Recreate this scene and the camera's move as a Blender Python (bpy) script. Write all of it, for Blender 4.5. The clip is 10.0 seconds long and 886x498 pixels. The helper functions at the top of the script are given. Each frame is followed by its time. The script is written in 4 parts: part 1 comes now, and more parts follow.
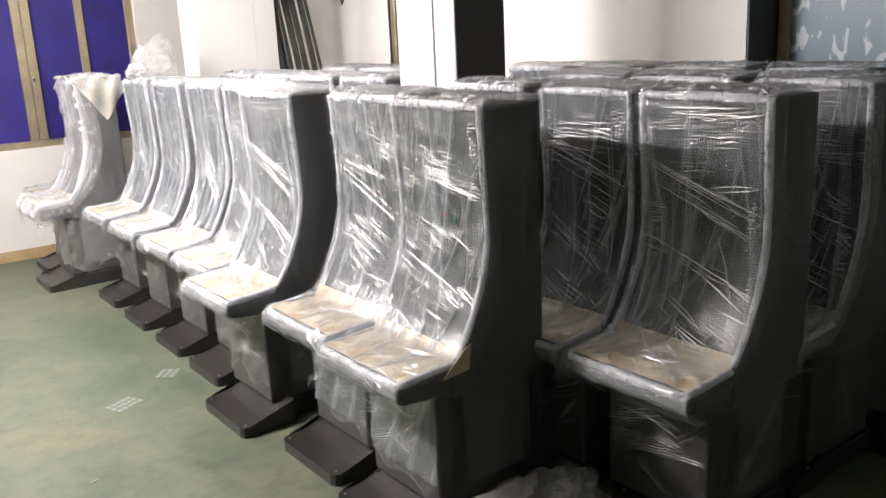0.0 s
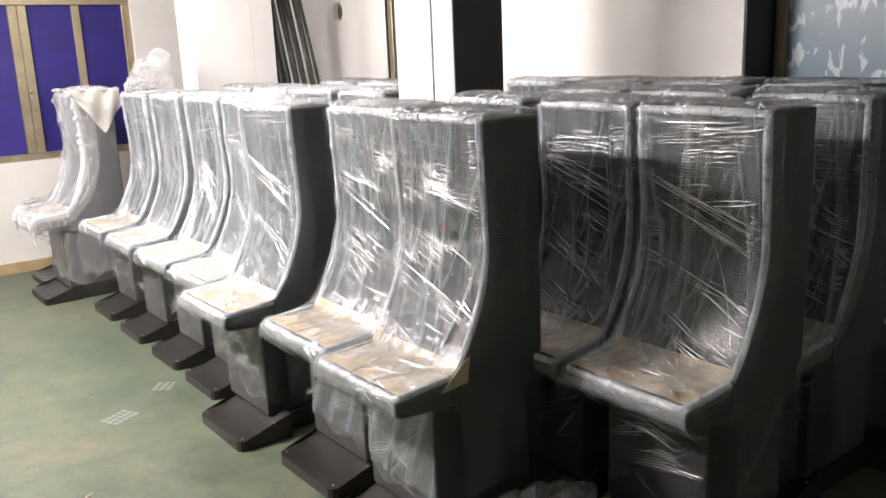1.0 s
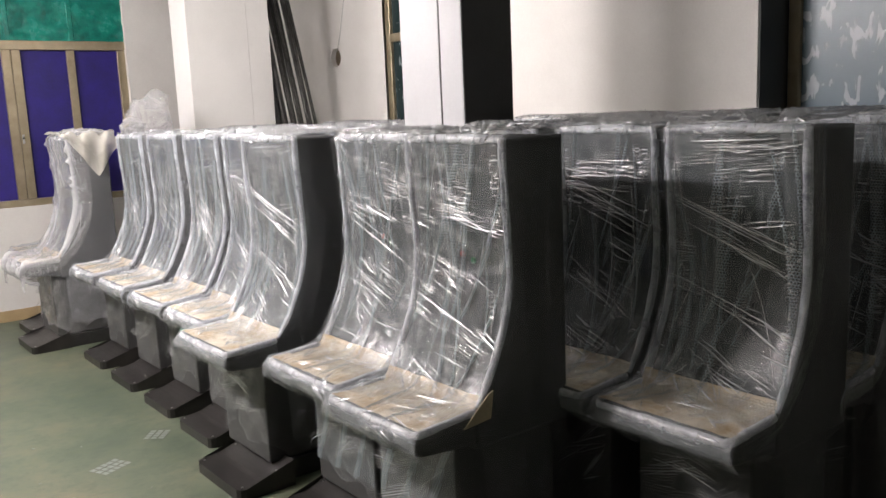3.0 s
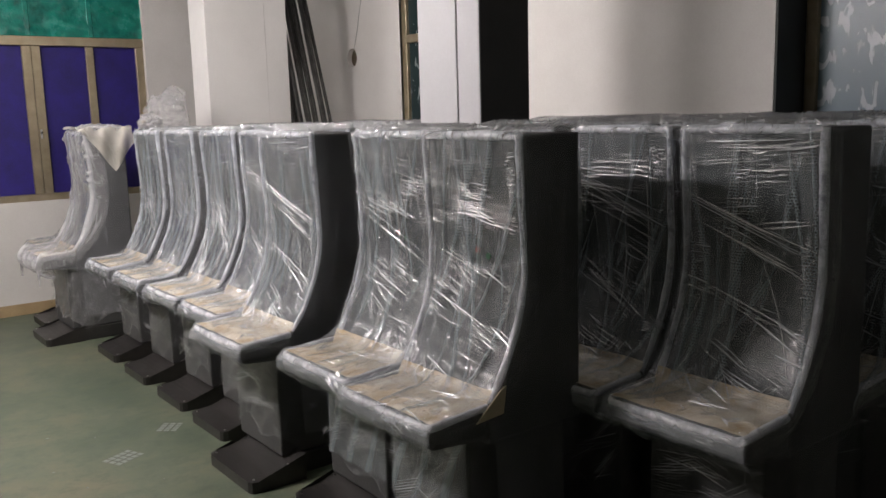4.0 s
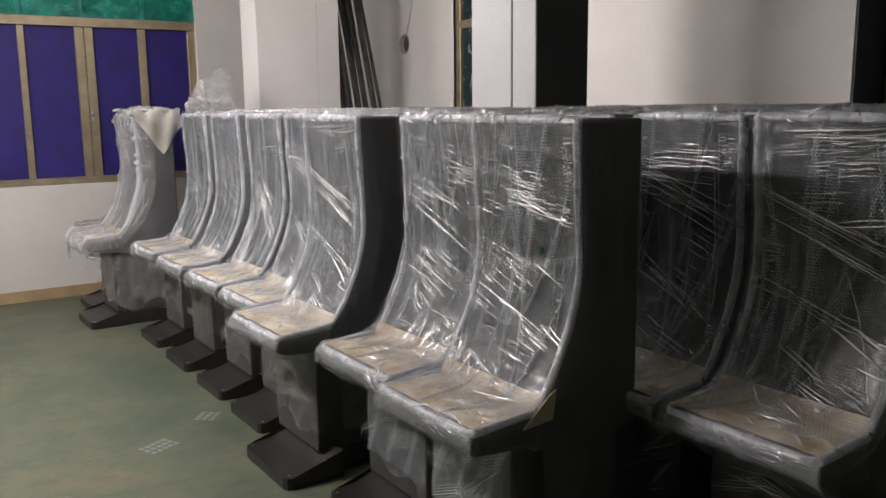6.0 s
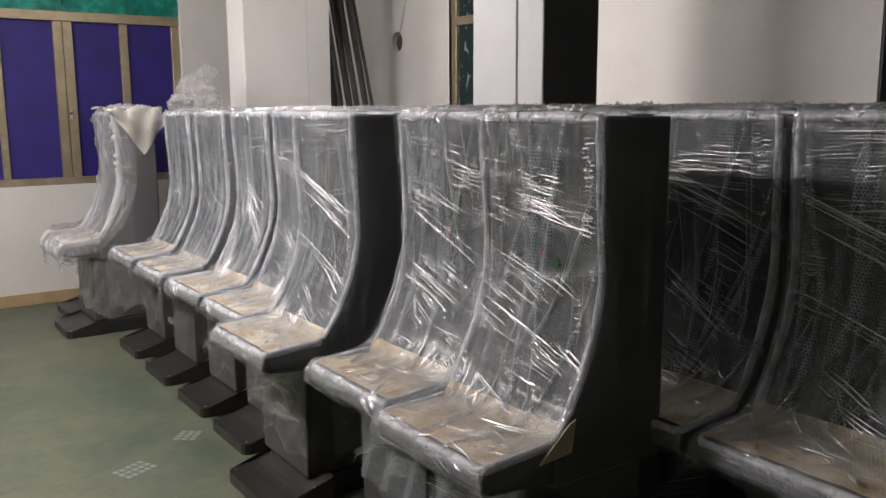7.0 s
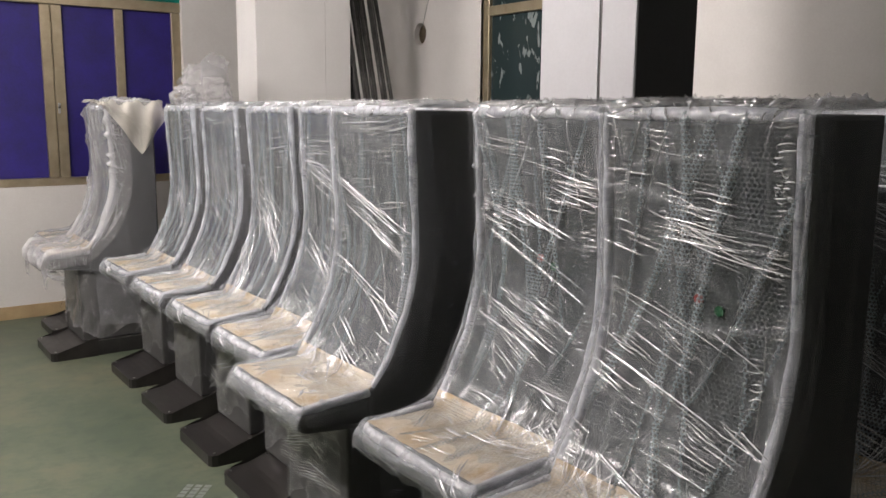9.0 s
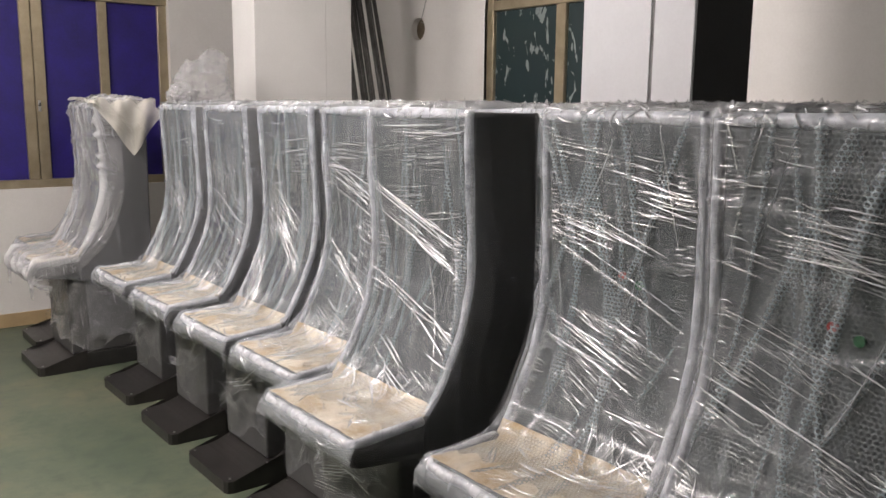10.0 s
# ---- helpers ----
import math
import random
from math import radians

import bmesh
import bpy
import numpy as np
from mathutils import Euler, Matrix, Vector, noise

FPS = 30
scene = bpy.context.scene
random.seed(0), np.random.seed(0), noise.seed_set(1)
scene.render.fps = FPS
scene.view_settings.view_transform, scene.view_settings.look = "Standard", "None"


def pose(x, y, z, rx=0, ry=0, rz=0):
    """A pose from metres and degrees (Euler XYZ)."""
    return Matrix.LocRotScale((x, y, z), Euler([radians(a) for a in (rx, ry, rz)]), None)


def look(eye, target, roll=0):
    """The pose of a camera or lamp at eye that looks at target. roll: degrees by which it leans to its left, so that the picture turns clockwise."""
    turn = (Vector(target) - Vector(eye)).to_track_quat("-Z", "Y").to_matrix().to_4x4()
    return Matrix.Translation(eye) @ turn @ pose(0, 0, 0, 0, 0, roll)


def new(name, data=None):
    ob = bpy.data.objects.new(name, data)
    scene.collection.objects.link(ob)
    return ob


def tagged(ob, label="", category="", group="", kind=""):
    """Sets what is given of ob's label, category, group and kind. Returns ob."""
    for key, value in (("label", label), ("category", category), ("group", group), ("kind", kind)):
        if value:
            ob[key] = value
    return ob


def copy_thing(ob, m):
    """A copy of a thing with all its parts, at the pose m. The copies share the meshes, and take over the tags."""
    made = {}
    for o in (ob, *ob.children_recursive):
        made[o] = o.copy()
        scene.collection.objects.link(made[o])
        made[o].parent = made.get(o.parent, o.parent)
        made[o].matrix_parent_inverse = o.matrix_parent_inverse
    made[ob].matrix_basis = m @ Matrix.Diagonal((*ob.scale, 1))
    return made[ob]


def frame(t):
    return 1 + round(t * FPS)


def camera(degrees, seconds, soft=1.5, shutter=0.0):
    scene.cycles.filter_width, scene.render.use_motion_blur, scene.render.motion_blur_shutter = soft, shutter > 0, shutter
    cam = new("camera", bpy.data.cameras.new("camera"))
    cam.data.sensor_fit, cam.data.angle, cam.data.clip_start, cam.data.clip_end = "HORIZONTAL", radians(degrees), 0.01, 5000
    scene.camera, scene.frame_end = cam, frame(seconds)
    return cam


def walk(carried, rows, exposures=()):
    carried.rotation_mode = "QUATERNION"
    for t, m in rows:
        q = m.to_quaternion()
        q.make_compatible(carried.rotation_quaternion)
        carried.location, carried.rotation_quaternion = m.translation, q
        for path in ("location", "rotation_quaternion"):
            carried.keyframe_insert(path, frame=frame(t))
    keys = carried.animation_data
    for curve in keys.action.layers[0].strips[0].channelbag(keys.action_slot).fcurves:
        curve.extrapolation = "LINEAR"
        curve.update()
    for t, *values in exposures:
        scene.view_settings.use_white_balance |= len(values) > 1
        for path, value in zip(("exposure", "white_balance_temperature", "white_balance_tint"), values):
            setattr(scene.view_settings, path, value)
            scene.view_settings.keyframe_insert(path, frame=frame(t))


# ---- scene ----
cam = camera(54.9, 10.0)
PATH = [
    (0, (-0.149, 0.158, 1.863), (1.011, 1.71, 1.367), -2.7),
    (0.5, (-0.164, 0.156, 1.855), (1.005, 1.705, 1.371), -2.4),
    (1, (-0.163, 0.163, 1.856), (1.012, 1.714, 1.394), -2.4),
    (1.5, (-0.141, 0.179, 1.826), (1.053, 1.729, 1.412), -1.9),
    (2, (-0.11, 0.284, 1.809), (1.104, 1.831, 1.447), -1.9),
    (2.5, (-0.132, 0.357, 1.753), (1.092, 1.903, 1.419), -2.7),
    (4, (-0.193, 0.347, 1.681), (1.007, 1.915, 1.365), -1.6),
    (4.5, (-0.182, 0.356, 1.676), (1.014, 1.93, 1.375), -1.5),
    (5, (-0.198, 0.384, 1.662), (0.95, 1.993, 1.362), -0.7),
    (6.5, (0.009, 0.604, 1.639), (1.11, 2.239, 1.301), -0.7),
    (7, (0.046, 0.771, 1.626), (1.175, 2.39, 1.3), -0.3),
    (7.5, (0.024, 1.014, 1.619), (1.176, 2.619, 1.304), -0.4),
    (8, (0.049, 1.164, 1.611), (1.196, 2.77, 1.285), -0.5),
    (8.5, (0.16, 1.339, 1.613), (1.285, 2.96, 1.288), -0.6),
    (9, (0.197, 1.507, 1.602), (1.348, 3.111, 1.28), 0.5),
    (9.5, (0.149, 1.738, 1.614), (1.36, 3.297, 1.291), 0.3),
    (10, (0.106, 1.869, 1.62), (1.323, 3.421, 1.289), 0.6),
]
walk(cam, [(t, look(eye, target, roll)) for t, eye, target, roll in PATH],
     [(0.0, -0.10, 6590, 11.8), (1.5, -0.08, 6590, 11.8), (2.5, -0.55, 6590, 11.8), (3.8, -1.1, 6550, 13), (4.5, -1.66, 6600, 12), (5.0, -1.36, 6600, 12), (6.5, -1.34, 6600, 13), (8.0, -1.22, 6620, 12.5), (10.0, -1.2, 6680, 12.5)])

# ---- light ----
world = bpy.data.worlds.new("night")
scene.world = world
world.use_nodes = True
world.node_tree.nodes["Background"].inputs[0].default_value = (0.02, 0.025, 0.035, 1)
world.node_tree.nodes["Background"].inputs[1].default_value = 0.3
# the second tube is added to thin the near column's shadow on the wall
LAMPS = [(-0.4, 4.9, 2.86, "tube"), (-0.4, 6.9, 2.86, "tube_fill"), (2.2, 5.3, 2.86, "tube_dim")]

# ---- materials ----
def nodes_of(name):
    m = bpy.data.materials.new(name)
    m.use_nodes = True
    nt = m.node_tree
    return m, nt, nt.nodes["Principled BSDF"], nt.nodes["Material Output"]


def add(nt, kind, **values):
    n = nt.nodes.new(kind)
    for k, v in values.items():
        if k in n.inputs:
            n.inputs[k].default_value = v
    return n


def ramp(nt, source, stops):
    r = nt.nodes.new("ShaderNodeValToRGB")
    while len(r.color_ramp.elements) < len(stops):
        r.color_ramp.elements.new(0.5)
    for e, (p, c) in zip(r.color_ramp.elements, stops):
        e.position = p
        e.color = (*c, 1) if len(c) == 3 else c
    nt.links.new(source, r.inputs[0])
    return r.outputs[0]


def surface(name, dark, light, rough=0.6, scale=6.0, metal=0.0, bump=0.1, fine=120.0, rough_var=0.15, bump_dist=0.004):
    """A plain surface with colour and gloss that vary at two scales, and fine relief."""
    m, nt, p, out = nodes_of(name)
    co = add(nt, "ShaderNodeTexCoord")
    big = add(nt, "ShaderNodeTexNoise", Scale=scale, Detail=5.0, Roughness=0.6)
    small = add(nt, "ShaderNodeTexNoise", Scale=fine, Detail=3.0)
    for n in (big, small):
        nt.links.new(co.outputs["Object"], n.inputs["Vector"])
    mix = nt.nodes.new("ShaderNodeMath")
    mix.operation = "MULTIPLY_ADD"
    mix.inputs[1].default_value, mix.inputs[2].default_value = 0.3, -0.15
    nt.links.new(small.outputs[0], mix.inputs[0])
    total = nt.nodes.new("ShaderNodeMath")
    nt.links.new(big.outputs[0], total.inputs[0])
    nt.links.new(mix.outputs[0], total.inputs[1])
    nt.links.new(ramp(nt, total.outputs[0], [(0.3, dark), (0.7, light)]), p.inputs["Base Color"])
    r = nt.nodes.new("ShaderNodeMapRange")
    r.inputs["To Min"].default_value, r.inputs["To Max"].default_value = rough - rough_var, min(1, rough + rough_var)
    nt.links.new(big.outputs[0], r.inputs["Value"])
    nt.links.new(r.outputs[0], p.inputs["Roughness"])
    p.inputs["Metallic"].default_value = metal
    b = add(nt, "ShaderNodeBump", Strength=bump, Distance=bump_dist)
    nt.links.new(small.outputs[0], b.inputs["Height"])
    nt.links.new(b.outputs[0], p.inputs["Normal"])
    return m


def math_node(nt, op, a, b=None, clamp=False):
    n = nt.nodes.new("ShaderNodeMath")
    n.operation, n.use_clamp = op, clamp
    for k, v in enumerate((a, b)):
        if v is None:
            continue
        if isinstance(v, (int, float)):
            n.inputs[k].default_value = v
        else:
            nt.links.new(v, n.inputs[k])
    return n.outputs[0]


def span(nt, source, lo, hi, to_lo=0.0, to_hi=1.0):
    n = nt.nodes.new("ShaderNodeMapRange")
    n.interpolation_type = "SMOOTHSTEP"
    for k, v in zip(("From Min", "From Max", "To Min", "To Max"), (lo, hi, to_lo, to_hi)):
        n.inputs[k].default_value = v
    nt.links.new(source, n.inputs["Value"])
    return n.outputs[0]


def strands(nt, uv, angle, long, fine, lo, hi, patch, patch_lo, patch_hi):
    """Bundles of fine parallel strands at one angle, in patches."""
    mp = nt.nodes.new("ShaderNodeMapping")
    mp.vector_type = "TEXTURE"
    mp.inputs["Rotation"].default_value = (0, 0, radians(angle))
    mp.inputs["Scale"].default_value = (long, fine, 1.0)
    mp.inputs["Location"].default_value = (angle * 0.37, angle * 0.11, 0)
    nt.links.new(uv, mp.inputs[0])
    n = add(nt, "ShaderNodeTexNoise", Scale=1.0, Detail=2.0, Roughness=0.5, Distortion=0.25)
    nt.links.new(mp.outputs[0], n.inputs["Vector"])
    mk = nt.nodes.new("ShaderNodeMapping")
    mk.inputs["Location"].default_value = (angle * 1.7, angle * 0.9, 0)
    nt.links.new(uv, mk.inputs[0])
    m = add(nt, "ShaderNodeTexNoise", Scale=patch, Detail=2.0)
    nt.links.new(mk.outputs[0], m.inputs["Vector"])
    return math_node(nt, "MULTIPLY", span(nt, n.outputs[0], lo, hi), span(nt, m.outputs[0], patch_lo, patch_hi))


def film_material(name, base, fold_gain, streak, tint=(0.8, 0.84, 0.9), gloss=0.1, rough=0.13, relief=1.0, gathered=False):
    """Clear stretch film: see-through where it is one smooth layer, milky and glinting where it is folded and drawn into strands."""
    m, nt, p, out = nodes_of(name)
    uv = add(nt, "ShaderNodeUVMap").outputs[0]
    a = strands(nt, uv, 8, 0.16, 0.0045, 0.55, 0.72, 5.0, 0.42, 0.6)
    b = strands(nt, uv, -18, 0.12, 0.004, 0.56, 0.72, 6.0, 0.46, 0.62)
    c = strands(nt, uv, 80, 0.3, 0.009, 0.54, 0.74, 4.0, 0.42, 0.6)
    d = strands(nt, uv, 42, 0.2, 0.006, 0.57, 0.74, 4.5, 0.5, 0.64)
    e = strands(nt, uv, 95, 0.45, 0.035, 0.48, 0.7, 3.0, 0.35, 0.6)
    lines = math_node(nt, "ADD", math_node(nt, "ADD", a, b), math_node(nt, "ADD", c, d))
    at = add(nt, "ShaderNodeAttribute")
    at.attribute_name = "fold"
    milk = math_node(nt, "ADD", math_node(nt, "MULTIPLY", lines, streak), math_node(nt, "MULTIPLY", e, streak * 0.55))
    milk = math_node(nt, "ADD", milk, math_node(nt, "MULTIPLY", at.outputs["Fac"], fold_gain))
    milk = math_node(nt, "ADD", milk, base, True)
    small = add(nt, "ShaderNodeTexNoise", Scale=38.0, Detail=3.0)
    nt.links.new(uv, small.inputs["Vector"])
    high = math_node(nt, "ADD", math_node(nt, "ADD", lines, math_node(nt, "MULTIPLY", e, 1.5)), math_node(nt, "MULTIPLY", small.outputs[0], 0.35))
    bp = add(nt, "ShaderNodeBump", Strength=1.0, Distance=0.004 * relief)
    nt.links.new(high, bp.inputs["Height"])
    p.inputs["Base Color"].default_value = (*tint, 1)
    p.inputs["Roughness"].default_value = 0.3
    nt.links.new(bp.outputs[0], p.inputs["Normal"])
    clear = add(nt, "ShaderNodeBsdfTransparent")
    body = nt.nodes.new("ShaderNodeMixShader")
    nt.links.new(milk, body.inputs[0])
    nt.links.new(clear.outputs[0], body.inputs[1])
    nt.links.new(p.outputs[0], body.inputs[2])
    shine = add(nt, "ShaderNodeBsdfGlossy", Roughness=rough)
    nt.links.new(bp.outputs[0], shine.inputs["Normal"])
    lw = add(nt, "ShaderNodeLayerWeight", Blend=0.12)
    amount = math_node(nt, "ADD", math_node(nt, "MULTIPLY", lw.outputs["Fresnel"], 0.15), gloss, True)
    if gathered:                        # gloss only where the film is bunched up
        amount = math_node(nt, "MULTIPLY", amount, span(nt, at.outputs["Fac"], 0.0, 0.4, 0.06, 1.0))
    top = nt.nodes.new("ShaderNodeMixShader")
    nt.links.new(amount, top.inputs[0])
    nt.links.new(body.outputs[0], top.inputs[1])
    nt.links.new(shine.outputs[0], top.inputs[2])
    nt.links.new(top.outputs[0], out.inputs["Surface"])
    return m


def strand_material():
    """Film drawn into cords: milky, half clear, with a hard gloss."""
    m, nt, p, out = nodes_of("film_strands")
    p.inputs["Base Color"].default_value = (0.88, 0.91, 0.95, 1)
    p.inputs["Roughness"].default_value = 0.2
    p.inputs["Specular IOR Level"].default_value = 0.8
    geo = add(nt, "ShaderNodeNewGeometry")
    clear = add(nt, "ShaderNodeBsdfTransparent")
    mix = nt.nodes.new("ShaderNodeMixShader")
    isl = geo.outputs["Random Per Island"]
    nt.links.new(span(nt, math_node(nt, "POWER", isl, 1.9), 0.0, 1.0, 0.09, 0.92), mix.inputs[0])
    nt.links.new(clear.outputs[0], mix.inputs[1])
    nt.links.new(p.outputs[0], mix.inputs[2])
    shine = add(nt, "ShaderNodeBsdfGlossy", Roughness=0.27)
    top = nt.nodes.new("ShaderNodeMixShader")
    nt.links.new(span(nt, isl, 0.0, 1.0, 0.2, 0.55), top.inputs[0])
    nt.links.new(mix.outputs[0], top.inputs[1])
    nt.links.new(shine.outputs[0], top.inputs[2])
    nt.links.new(top.outputs[0], out.inputs["Surface"])
    return m


def dome_material():
    """The clear top of an air cell: see-through, with a small hard gloss."""
    m, nt, p, out = nodes_of("air_cell")
    clear = add(nt, "ShaderNodeBsdfTransparent")
    shine = add(nt, "ShaderNodeBsdfGlossy", Roughness=0.12)
    top = add(nt, "ShaderNodeMixShader", Fac=0.05)
    nt.links.new(clear.outputs[0], top.inputs[1])
    nt.links.new(shine.outputs[0], top.inputs[2])
    nt.links.new(top.outputs[0], out.inputs["Surface"])
    return m


def glow(name, colour, strength):
    m, nt, p, out = nodes_of(name)
    em = add(nt, "ShaderNodeEmission", Strength=strength)
    em.inputs[0].default_value = (*colour, 1)
    nt.links.new(em.outputs[0], out.inputs["Surface"])
    return m


CELL = (0.0125, 0.0108)        # spacing of the air cells across and along the wrap


def bubble_material():
    """Bubble wrap: rows of round clear cells, 13 mm apart, paler along the seams between them and where it is pleated."""
    m, nt, p, out = nodes_of("bubble_wrap")
    uv = add(nt, "ShaderNodeUVMap").outputs[0]
    sep = add(nt, "ShaderNodeSeparateXYZ")
    nt.links.new(uv, sep.inputs[0])
    x, y = math_node(nt, "MULTIPLY", sep.outputs[0], 1.0 / CELL[0]), math_node(nt, "MULTIPLY", sep.outputs[1], 1.0 / CELL[1])
    row = math_node(nt, "FLOOR", y)
    shift = math_node(nt, "MULTIPLY", math_node(nt, "MODULO", row, 2.0), 0.5)
    fx = math_node(nt, "SUBTRACT", math_node(nt, "FRACT", math_node(nt, "ADD", x, shift)), 0.5)
    fy = math_node(nt, "SUBTRACT", math_node(nt, "FRACT", y), 0.5)
    dist = math_node(nt, "SQRT", math_node(nt, "ADD", math_node(nt, "MULTIPLY", fx, fx), math_node(nt, "MULTIPLY", fy, fy)))
    cell = span(nt, dist, 0.3, 0.44)
    no = add(nt, "ShaderNodeTexNoise", Scale=6.0, Detail=4.0)
    long = nt.nodes.new("ShaderNodeMapping")
    long.inputs["Scale"].default_value = (2.2, 0.6, 1.0)
    nt.links.new(uv, long.inputs[0])
    nt.links.new(long.outputs[0], no.inputs["Vector"])
    at = add(nt, "ShaderNodeAttribute")
    at.attribute_name = "fold"
    amount = math_node(nt, "MULTIPLY", math_node(nt, "ADD", math_node(nt, "MULTIPLY", cell, 0.29), 0.02), span(nt, no.outputs[0], 0.35, 0.65, 0.7, 1.1))
    amount = math_node(nt, "ADD", amount, math_node(nt, "MULTIPLY", at.outputs["Fac"], 0.34), True)
    b = add(nt, "ShaderNodeBump", Strength=1.0, Distance=0.003)
    nt.links.new(math_node(nt, "SUBTRACT", 1.0, cell), b.inputs["Height"])
    p.inputs["Base Color"].default_value = (0.5, 0.58, 0.615, 1)
    p.inputs["Roughness"].default_value = 0.25
    nt.links.new(b.outputs[0], p.inputs["Normal"])
    clear = add(nt, "ShaderNodeBsdfTransparent")
    mix = nt.nodes.new("ShaderNodeMixShader")
    nt.links.new(amount, mix.inputs[0])
    nt.links.new(clear.outputs[0], mix.inputs[1])
    nt.links.new(p.outputs[0], mix.inputs[2])
    shine = add(nt, "ShaderNodeBsdfGlossy", Roughness=0.2)
    nt.links.new(b.outputs[0], shine.inputs["Normal"])
    top = add(nt, "ShaderNodeMixShader", Fac=0.04)
    nt.links.new(mix.outputs[0], top.inputs[1])
    nt.links.new(shine.outputs[0], top.inputs[2])
    nt.links.new(top.outputs[0], out.inputs["Surface"])
    return m


def floor_material():
    m, nt, p, out = nodes_of("green_floor_paint")
    co = add(nt, "ShaderNodeTexCoord")
    n1 = add(nt, "ShaderNodeTexNoise", Scale=1.3, Detail=6.0, Roughness=0.65, Distortion=0.3)
    n2 = add(nt, "ShaderNodeTexNoise", Scale=9.0, Detail=6.0, Roughness=0.7)
    n3 = add(nt, "ShaderNodeTexNoise", Scale=160.0, Detail=2.0)
    for n in (n1, n2, n3):
        nt.links.new(co.outputs["Object"], n.inputs["Vector"])
    c1 = ramp(nt, n1.outputs[0], [(0.34, (0.066, 0.088, 0.062)), (0.5, (0.1, 0.119, 0.083)), (0.68, (0.15, 0.146, 0.099))])
    c2 = ramp(nt, n2.outputs[0], [(0.36, (0.66, 0.7, 0.66)), (0.5, (0.96, 0.96, 0.93)), (0.66, (1.16, 1.1, 1.02))])
    mul = nt.nodes.new("ShaderNodeMix")
    mul.data_type, mul.blend_type = "RGBA", "MULTIPLY"
    mul.inputs[0].default_value = 1.0
    nt.links.new(c1, mul.inputs[6])
    nt.links.new(c2, mul.inputs[7])
    nt.links.new(mul.outputs[2], p.inputs["Base Color"])
    r = nt.nodes.new("ShaderNodeMapRange")
    r.inputs["To Min"].default_value, r.inputs["To Max"].default_value = 0.38, 0.7
    nt.links.new(n2.outputs[0], r.inputs[0])
    nt.links.new(r.outputs[0], p.inputs["Roughness"])
    b = add(nt, "ShaderNodeBump", Strength=0.12, Distance=0.003)
    nt.links.new(n3.outputs[0], b.inputs["Height"])
    nt.links.new(b.outputs[0], p.inputs["Normal"])
    return m


def frosted_glass(name, clear_c, patch_c, lo, hi, rough):
    """Window glass with a matt film of which ragged patches have come off."""
    m, nt, p, out = nodes_of(name)
    co = add(nt, "ShaderNodeTexCoord")
    mp = add(nt, "ShaderNodeMapping")
    mp.inputs["Rotation"].default_value = (0.6, 0, 0)
    mp.inputs["Scale"].default_value = (1, 1.6, 0.8)
    nt.links.new(co.outputs["Object"], mp.inputs[0])
    vo = add(nt, "ShaderNodeTexNoise", Scale=9.0, Detail=2.5, Roughness=0.5, Distortion=0.8)
    nt.links.new(mp.outputs[0], vo.inputs["Vector"])
    c = ramp(nt, vo.outputs[0], [(lo, clear_c), (hi, patch_c)])
    nt.links.new(c, p.inputs["Base Color"])
    p.inputs["Roughness"].default_value = rough
    p.inputs["Specular IOR Level"].default_value = 0.5
    return m


